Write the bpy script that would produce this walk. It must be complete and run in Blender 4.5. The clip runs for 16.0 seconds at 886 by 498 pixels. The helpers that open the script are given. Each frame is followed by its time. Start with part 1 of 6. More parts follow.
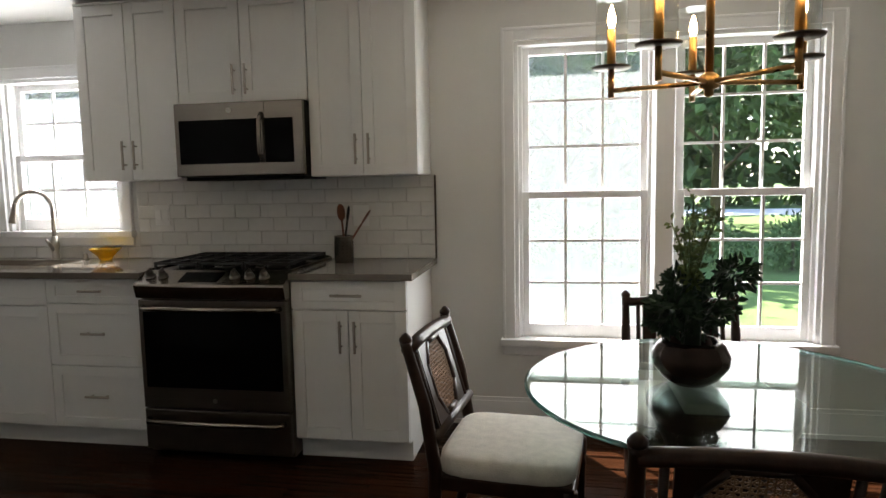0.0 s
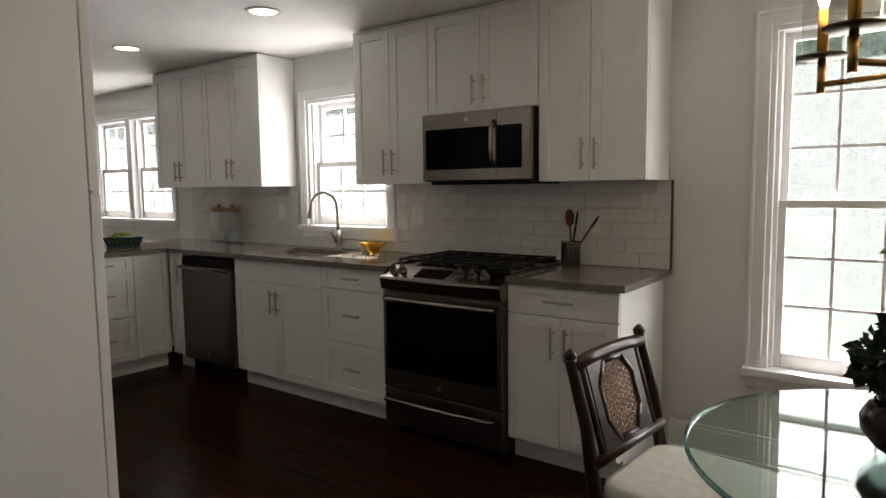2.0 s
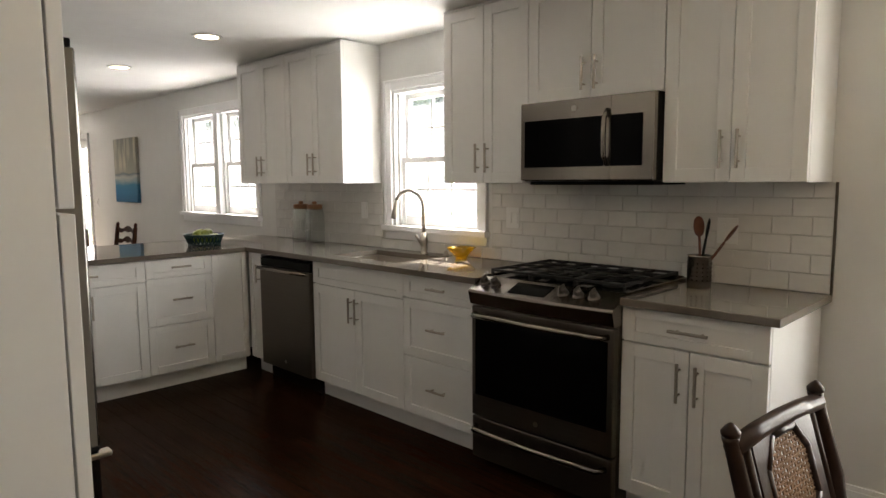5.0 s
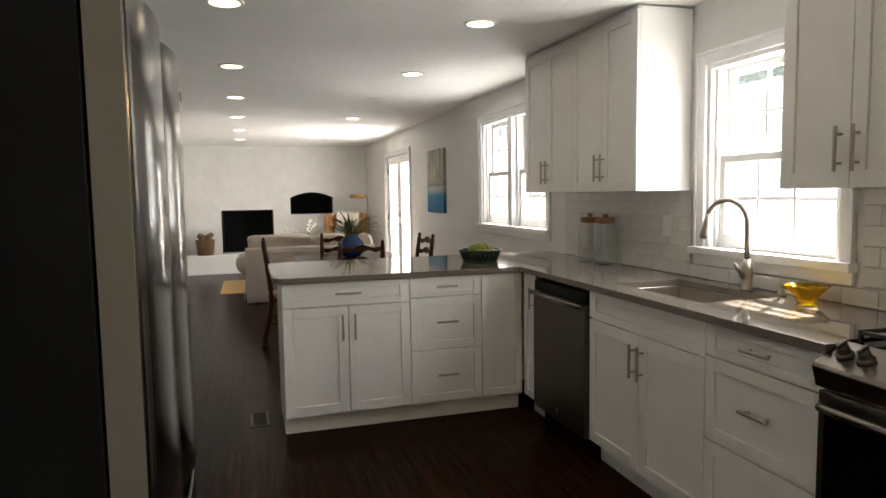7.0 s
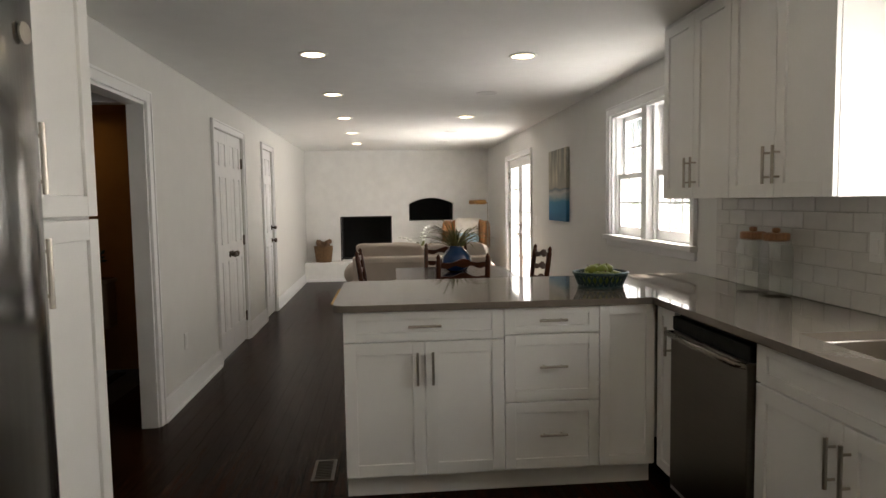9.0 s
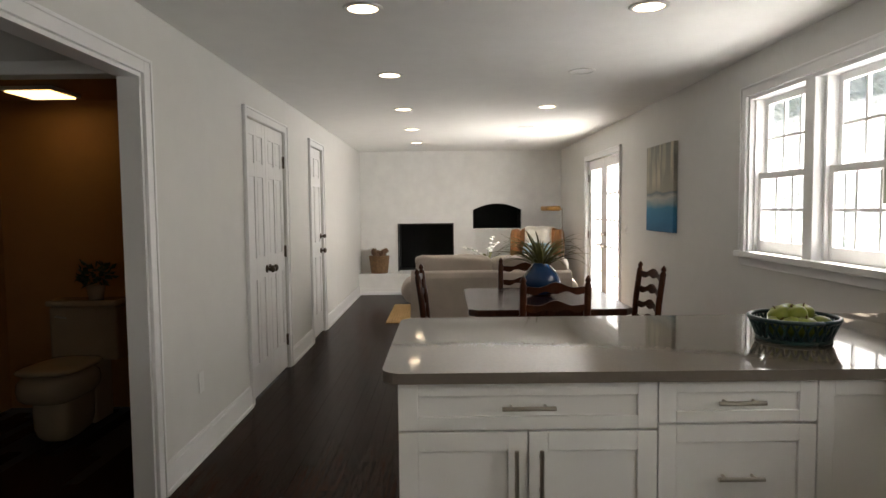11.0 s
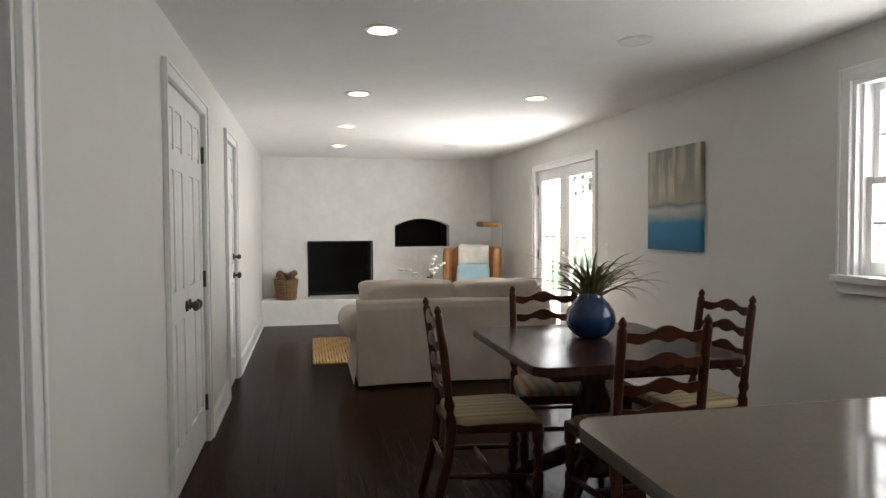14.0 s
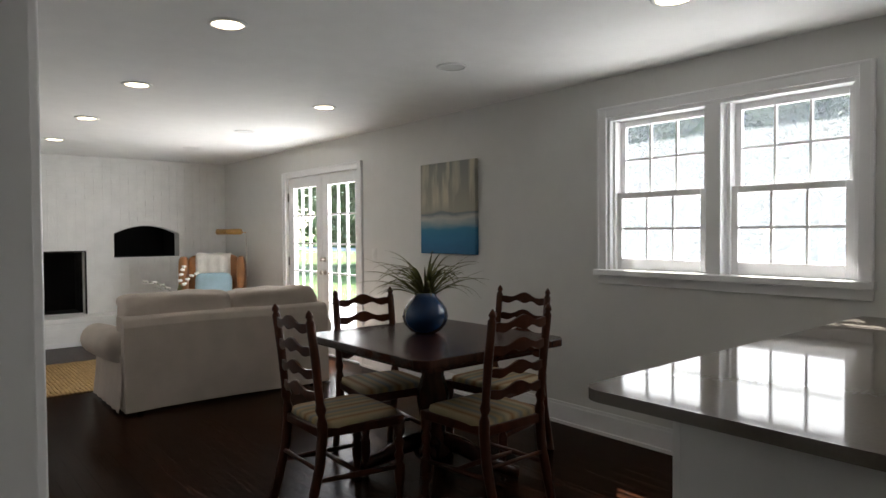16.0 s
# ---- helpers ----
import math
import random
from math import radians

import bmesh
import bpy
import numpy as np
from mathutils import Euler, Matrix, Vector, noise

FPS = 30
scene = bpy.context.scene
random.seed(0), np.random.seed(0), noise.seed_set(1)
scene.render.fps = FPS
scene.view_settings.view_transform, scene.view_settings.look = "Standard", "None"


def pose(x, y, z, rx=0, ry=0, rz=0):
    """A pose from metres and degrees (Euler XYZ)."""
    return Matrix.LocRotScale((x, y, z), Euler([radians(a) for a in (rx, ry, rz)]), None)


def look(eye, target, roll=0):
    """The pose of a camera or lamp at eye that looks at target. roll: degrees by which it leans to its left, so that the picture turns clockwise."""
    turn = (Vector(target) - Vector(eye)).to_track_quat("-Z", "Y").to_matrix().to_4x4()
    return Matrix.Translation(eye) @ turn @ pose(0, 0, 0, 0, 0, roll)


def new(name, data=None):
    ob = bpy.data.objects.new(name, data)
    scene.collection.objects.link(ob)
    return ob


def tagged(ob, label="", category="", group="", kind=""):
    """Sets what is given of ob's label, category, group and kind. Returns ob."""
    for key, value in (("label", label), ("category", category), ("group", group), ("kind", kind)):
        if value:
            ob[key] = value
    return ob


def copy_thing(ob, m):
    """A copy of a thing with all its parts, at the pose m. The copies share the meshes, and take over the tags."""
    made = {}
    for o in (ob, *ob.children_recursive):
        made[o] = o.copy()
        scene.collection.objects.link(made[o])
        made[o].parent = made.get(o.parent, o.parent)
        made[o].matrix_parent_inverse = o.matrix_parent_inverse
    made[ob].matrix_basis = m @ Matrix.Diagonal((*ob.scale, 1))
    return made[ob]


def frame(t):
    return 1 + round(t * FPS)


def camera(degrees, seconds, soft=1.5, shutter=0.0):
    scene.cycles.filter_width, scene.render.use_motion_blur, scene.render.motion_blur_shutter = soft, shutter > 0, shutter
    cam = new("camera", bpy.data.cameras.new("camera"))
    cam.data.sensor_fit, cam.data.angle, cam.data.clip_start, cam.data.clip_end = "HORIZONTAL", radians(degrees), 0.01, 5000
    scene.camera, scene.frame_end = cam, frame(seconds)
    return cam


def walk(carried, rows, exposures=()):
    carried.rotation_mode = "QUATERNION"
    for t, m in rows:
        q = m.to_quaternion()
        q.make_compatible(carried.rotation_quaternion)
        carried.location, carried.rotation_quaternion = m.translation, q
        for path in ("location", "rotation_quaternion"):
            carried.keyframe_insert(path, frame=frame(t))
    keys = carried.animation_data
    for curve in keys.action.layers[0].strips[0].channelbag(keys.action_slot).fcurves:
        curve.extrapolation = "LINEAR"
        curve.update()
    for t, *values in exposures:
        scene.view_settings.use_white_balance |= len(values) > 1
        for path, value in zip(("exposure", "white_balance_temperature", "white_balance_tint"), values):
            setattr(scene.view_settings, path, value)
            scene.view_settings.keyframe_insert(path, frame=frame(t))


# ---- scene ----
cam = camera(69.0, 16.0)
PATH = [
    (0, (-0.192, 0.549, 1.317), (-0.533, 2.51, 1.118), -1.1),
    (0.5, (-0.067, 0.651, 1.327), (-0.69, 2.542, 1.136), -1.2),
    (1, (0.09, 0.68, 1.332), (-0.82, 2.452, 1.145), -0.9),
    (1.5, (0.15, 0.695, 1.356), (-0.933, 2.364, 1.156), -1.0),
    (2, (0.171, 0.72, 1.346), (-1.015, 2.319, 1.156), -0.7),
    (2.5, (0.245, 0.675, 1.349), (-0.987, 2.239, 1.162), -0.7),
    (3, (0.232, 0.698, 1.343), (-1.019, 2.248, 1.159), -0.6),
    (5.5, (-0.327, 1.236, 1.39), (-1.822, 2.545, 1.168), -0.7),
    (6, (-0.502, 1.42, 1.384), (-2.127, 2.566, 1.171), -1.0),
    (6.5, (-0.597, 1.56, 1.351), (-2.355, 2.496, 1.166), -0.9),
    (7, (-0.743, 1.766, 1.371), (-2.65, 2.342, 1.201), -0.9),
    (7.5, (-0.902, 1.91, 1.356), (-2.849, 2.34, 1.193), -0.9),
    (8, (-1.077, 2.01, 1.374), (-3.041, 2.35, 1.213), -0.9),
    (8.5, (-1.289, 2.1, 1.38), (-3.265, 2.369, 1.223), -1.0),
    (9, (-1.516, 2.136, 1.375), (-3.503, 2.309, 1.228), -0.9),
    (11.5, (-2.904, 1.999, 1.372), (-4.9, 1.984, 1.256), -0.6),
    (12, (-3.159, 1.902, 1.361), (-5.156, 1.882, 1.258), -0.5),
    (12.5, (-3.383, 1.779, 1.355), (-5.38, 1.777, 1.259), -0.4),
    (13, (-3.642, 1.652, 1.349), (-5.638, 1.736, 1.262), -0.4),
    (13.5, (-3.848, 1.522, 1.347), (-5.838, 1.706, 1.266), -0.4),
    (14, (-3.984, 1.331, 1.342), (-5.94, 1.738, 1.269), -0.3),
    (14.5, (-4.101, 1.159, 1.31), (-6.015, 1.737, 1.245), -0.2),
    (15, (-4.184, 0.954, 1.327), (-6.013, 1.761, 1.269), -0.2),
    (15.5, (-4.196, 0.714, 1.333), (-5.889, 1.778, 1.276), -0.2),
    (16, (-4.216, 0.531, 1.326), (-5.756, 1.806, 1.275), -0.4),
]
EXPOSURES = [(0, 2.35, 6450, 11), (1, 2.2, 6500, 12), (3, 2.4, 6850, 13), (5.5, 2.75, 6900, 12), (7, 2.68, 6850, 11), (8, 2.42, 6900, 12), (9, 2.28, 7000, 12), (12, 2.4, 6750, 11), (14, 2.5, 6500, 10), (15, 2.35, 6350, 10), (16, 2.1, 6350, 10)]
walk(cam, [(t, look(eye, target, roll)) for t, eye, target, roll in PATH], EXPOSURES)

# ---- world and sun ----
world = bpy.data.worlds.new("world")
scene.world = world
world.use_nodes = True
wn = world.node_tree
sky = wn.nodes.new("ShaderNodeTexSky")
sky.sky_type, sky.sun_disc = "NISHITA", False
sky.sun_elevation, sky.sun_rotation = radians(55.5), radians(-32.5)
wn.links.new(sky.outputs[0], wn.nodes["Background"].inputs[0])
wn.nodes["Background"].inputs[1].default_value = 0.15
sun_data = bpy.data.lights.new("sun", "SUN")
sun_data.energy, sun_data.angle, sun_data.color = 5.0, radians(0.5), (1.0, 0.95, 0.87)
sun = new("sun", sun_data)
sun.matrix_world = look((0, 0, 0), (0.305, -0.478, -0.824))


def window_light(name, x0, x1, z0, z1, radiance):
    """Daylight of the open sky, standing in a window's opening."""
    d = bpy.data.lights.new(name, "AREA")
    d.shape, d.size, d.size_y = "RECTANGLE", x1 - x0, z1 - z0
    d.energy, d.color = radiance * math.pi * (x1 - x0) * (z1 - z0), (1.0, 0.985, 0.965)
    new(name, d).matrix_world = pose((x0 + x1) / 2, 4.129, (z0 + z1) / 2, -90)


window_light("daylight_breakfast", -0.38, 1.10, 0.49, 2.03, 1.25)
window_light("daylight_sink", -3.48, -2.73, 1.09, 1.97, 2.0)
window_light("daylight_dining", -6.72, -5.33, 1.09, 2.03, 0.85)
window_light("daylight_french", -11.3, -9.74, 0.05, 1.95, 2.4)

# ---- materials ----


def mat(name, color, rough=0.5, metal=0.0, vary=0.12, scale=6.0, bump=0.05, bump_scale=60.0, coat=0.0, stretch=(1, 1, 1), spec=0.5, random_tint=0.0, trans=0.0, ior=1.45, tint=(1, 1, 1)):
    """A surface with two scales of variation: broad stains and fine grain."""
    m = bpy.data.materials.new(name)
    m.use_nodes = True
    nt = m.node_tree
    p = nt.nodes["Principled BSDF"]
    co = nt.nodes.new("ShaderNodeTexCoord")
    mp = nt.nodes.new("ShaderNodeMapping")
    mp.inputs["Scale"].default_value = stretch
    nt.links.new(co.outputs["Object"], mp.inputs[0])
    n1, n2 = nt.nodes.new("ShaderNodeTexNoise"), nt.nodes.new("ShaderNodeTexNoise")
    n1.inputs["Scale"].default_value, n1.inputs["Detail"].default_value = scale, 5
    n2.inputs["Scale"].default_value, n2.inputs["Detail"].default_value = bump_scale, 4
    for n in (n1, n2):
        nt.links.new(mp.outputs[0], n.inputs["Vector"])
    r1 = nt.nodes.new("ShaderNodeMapRange")
    r1.inputs["From Min"].default_value, r1.inputs["From Max"].default_value = 0.3, 0.7
    r1.inputs["To Min"].default_value, r1.inputs["To Max"].default_value = 1 - vary, 1 + vary
    nt.links.new(n1.outputs[0], r1.inputs[0])
    r2 = nt.nodes.new("ShaderNodeMapRange")
    r2.inputs["To Min"].default_value, r2.inputs["To Max"].default_value = 1 - vary * 0.6, 1 + vary * 0.6
    nt.links.new(n2.outputs[0], r2.inputs[0])
    mul = nt.nodes.new("ShaderNodeMath")
    mul.operation = "MULTIPLY"
    nt.links.new(r1.outputs[0], mul.inputs[0])
    nt.links.new(r2.outputs[0], mul.inputs[1])
    last = mul.outputs[0]
    if random_tint:
        oi = nt.nodes.new("ShaderNodeObjectInfo")
        r3 = nt.nodes.new("ShaderNodeMapRange")
        r3.inputs["To Min"].default_value, r3.inputs["To Max"].default_value = 1 - random_tint, 1 + random_tint
        nt.links.new(oi.outputs["Random"], r3.inputs[0])
        m3 = nt.nodes.new("ShaderNodeMath")
        m3.operation = "MULTIPLY"
        nt.links.new(last, m3.inputs[0])
        nt.links.new(r3.outputs[0], m3.inputs[1])
        last = m3.outputs[0]
    vm = nt.nodes.new("ShaderNodeVectorMath")
    vm.operation = "SCALE"
    vm.inputs[0].default_value = color
    nt.links.new(last, vm.inputs["Scale"])
    nt.links.new(vm.outputs[0], p.inputs["Base Color"])
    r4 = nt.nodes.new("ShaderNodeMapRange")
    r4.inputs["To Min"].default_value, r4.inputs["To Max"].default_value = rough * 0.85, min(1, rough * 1.15)
    nt.links.new(n1.outputs[0], r4.inputs[0])
    nt.links.new(r4.outputs[0], p.inputs["Roughness"])
    p.inputs["Metallic"].default_value = metal
    p.inputs["Coat Weight"].default_value = coat
    p.inputs["Coat Roughness"].default_value = 0.12
    p.inputs["Specular IOR Level"].default_value = spec
    p.inputs["Transmission Weight"].default_value = trans
    p.inputs["Specular Tint"].default_value = (*tint, 1)
    p.inputs["IOR"].default_value = ior
    if bump:
        b = nt.nodes.new("ShaderNodeBump")
        b.inputs["Strength"].default_value, b.inputs["Distance"].default_value = bump, 0.01
        nt.links.new(n2.outputs[0], b.inputs["Height"])
        nt.links.new(b.outputs[0], p.inputs["Normal"])
    return m


def glow(name, color, strength):
    m = bpy.data.materials.new(name)
    m.use_nodes = True
    p = m.node_tree.nodes["Principled BSDF"]
    p.inputs["Base Color"].default_value = (*color, 1)
    p.inputs["Emission Color"].default_value = (*color, 1)
    p.inputs["Emission Strength"].default_value = strength
    return m


def glass(name, color=(1, 1, 1), gloss=0.04, rough=0.0):
    """Thin clear pane: mostly let through, a little mirrored, more at a slant."""
    m = bpy.data.materials.new(name)
    m.use_nodes = True
    nt = m.node_tree
    nt.nodes.remove(nt.nodes["Principled BSDF"])
    t, g, mx, lw, pw, ma = (nt.nodes.new(k) for k in ("ShaderNodeBsdfTransparent", "ShaderNodeBsdfGlossy", "ShaderNodeMixShader", "ShaderNodeLayerWeight", "ShaderNodeMath", "ShaderNodeMath"))
    t.inputs[0].default_value = (*color, 1)
    g.inputs["Roughness"].default_value = rough
    lw.inputs[0].default_value = 0.5
    pw.operation, pw.inputs[1].default_value = "POWER", 4.0
    ma.operation, ma.inputs[1].default_value, ma.inputs[2].default_value = "MULTIPLY_ADD", 0.8, gloss
    nt.links.new(lw.outputs["Facing"], pw.inputs[0])
    nt.links.new(pw.outputs[0], ma.inputs[0])
    nt.links.new(ma.outputs[0], mx.inputs[0])
    nt.links.new(t.outputs[0], mx.inputs[1])
    nt.links.new(g.outputs[0], mx.inputs[2])
    nt.links.new(mx.outputs[0], nt.nodes["Material Output"].inputs[0])
    return m


def screen_mesh(name, amount):
    """Fine insect screen, which scatters daylight into a pale haze."""
    m = bpy.data.materials.new(name)
    m.use_nodes = True
    nt = m.node_tree
    nt.nodes.remove(nt.nodes["Principled BSDF"])
    t, d, mx = (nt.nodes.new(k) for k in ("ShaderNodeBsdfTransparent", "ShaderNodeBsdfTranslucent", "ShaderNodeMixShader"))
    d.inputs[0].default_value = (0.40, 0.43, 0.46, 1)
    mx.inputs[0].default_value = amount
    nt.links.new(t.outputs[0], mx.inputs[1])
    nt.links.new(d.outputs[0], mx.inputs[2])
    nt.links.new(mx.outputs[0], nt.nodes["Material Output"].inputs[0])
    return m


def ramp_mat(name, stops, axis, lo, hi, wobble=0.04, noise_scale=5.0, rough=0.8, repeat=0.0):
    """Bands of colour across one axis, from lo to hi metres, with a ragged edge."""
    m = bpy.data.materials.new(name)
    m.use_nodes = True
    nt = m.node_tree
    p = nt.nodes["Principled BSDF"]
    p.inputs["Roughness"].default_value = rough
    co, sx, no, rg, rp = (nt.nodes.new(k) for k in ("ShaderNodeTexCoord", "ShaderNodeSeparateXYZ", "ShaderNodeTexNoise", "ShaderNodeMapRange", "ShaderNodeValToRGB"))
    nt.links.new(co.outputs["Object"], sx.inputs[0])
    mp = nt.nodes.new("ShaderNodeMapping")
    mp.inputs["Scale"].default_value = (1, 1, 4) if axis == 2 else (1, 1, 1)
    nt.links.new(co.outputs["Object"], mp.inputs[0])
    nt.links.new(mp.outputs[0], no.inputs["Vector"])
    no.inputs["Scale"].default_value, no.inputs["Detail"].default_value = noise_scale, 6
    ad = nt.nodes.new("ShaderNodeMath")
    ad.operation = "MULTIPLY_ADD"
    ad.inputs[1].default_value = wobble * 2
    nt.links.new(no.outputs[0], ad.inputs[0])
    nt.links.new(sx.outputs[axis], ad.inputs[2])
    rg.inputs["From Min"].default_value, rg.inputs["From Max"].default_value = lo + wobble, hi + wobble
    nt.links.new(ad.outputs[0], rg.inputs[0])
    last = rg.outputs[0]
    if repeat:
        mu, fr = nt.nodes.new("ShaderNodeMath"), nt.nodes.new("ShaderNodeMath")
        mu.operation, fr.operation = "MULTIPLY", "FRACT"
        mu.inputs[1].default_value = repeat
        nt.links.new(last, mu.inputs[0])
        nt.links.new(mu.outputs[0], fr.inputs[0])
        last = fr.outputs[0]
    nt.links.new(last, rp.inputs[0])
    while len(rp.color_ramp.elements) < len(stops):
        rp.color_ramp.elements.new(0.5)
    for e, (at, c) in zip(rp.color_ramp.elements, stops):
        e.position, e.color = at, (*c, 1)
    nt.links.new(rp.outputs[0], p.inputs["Base Color"])
    return m


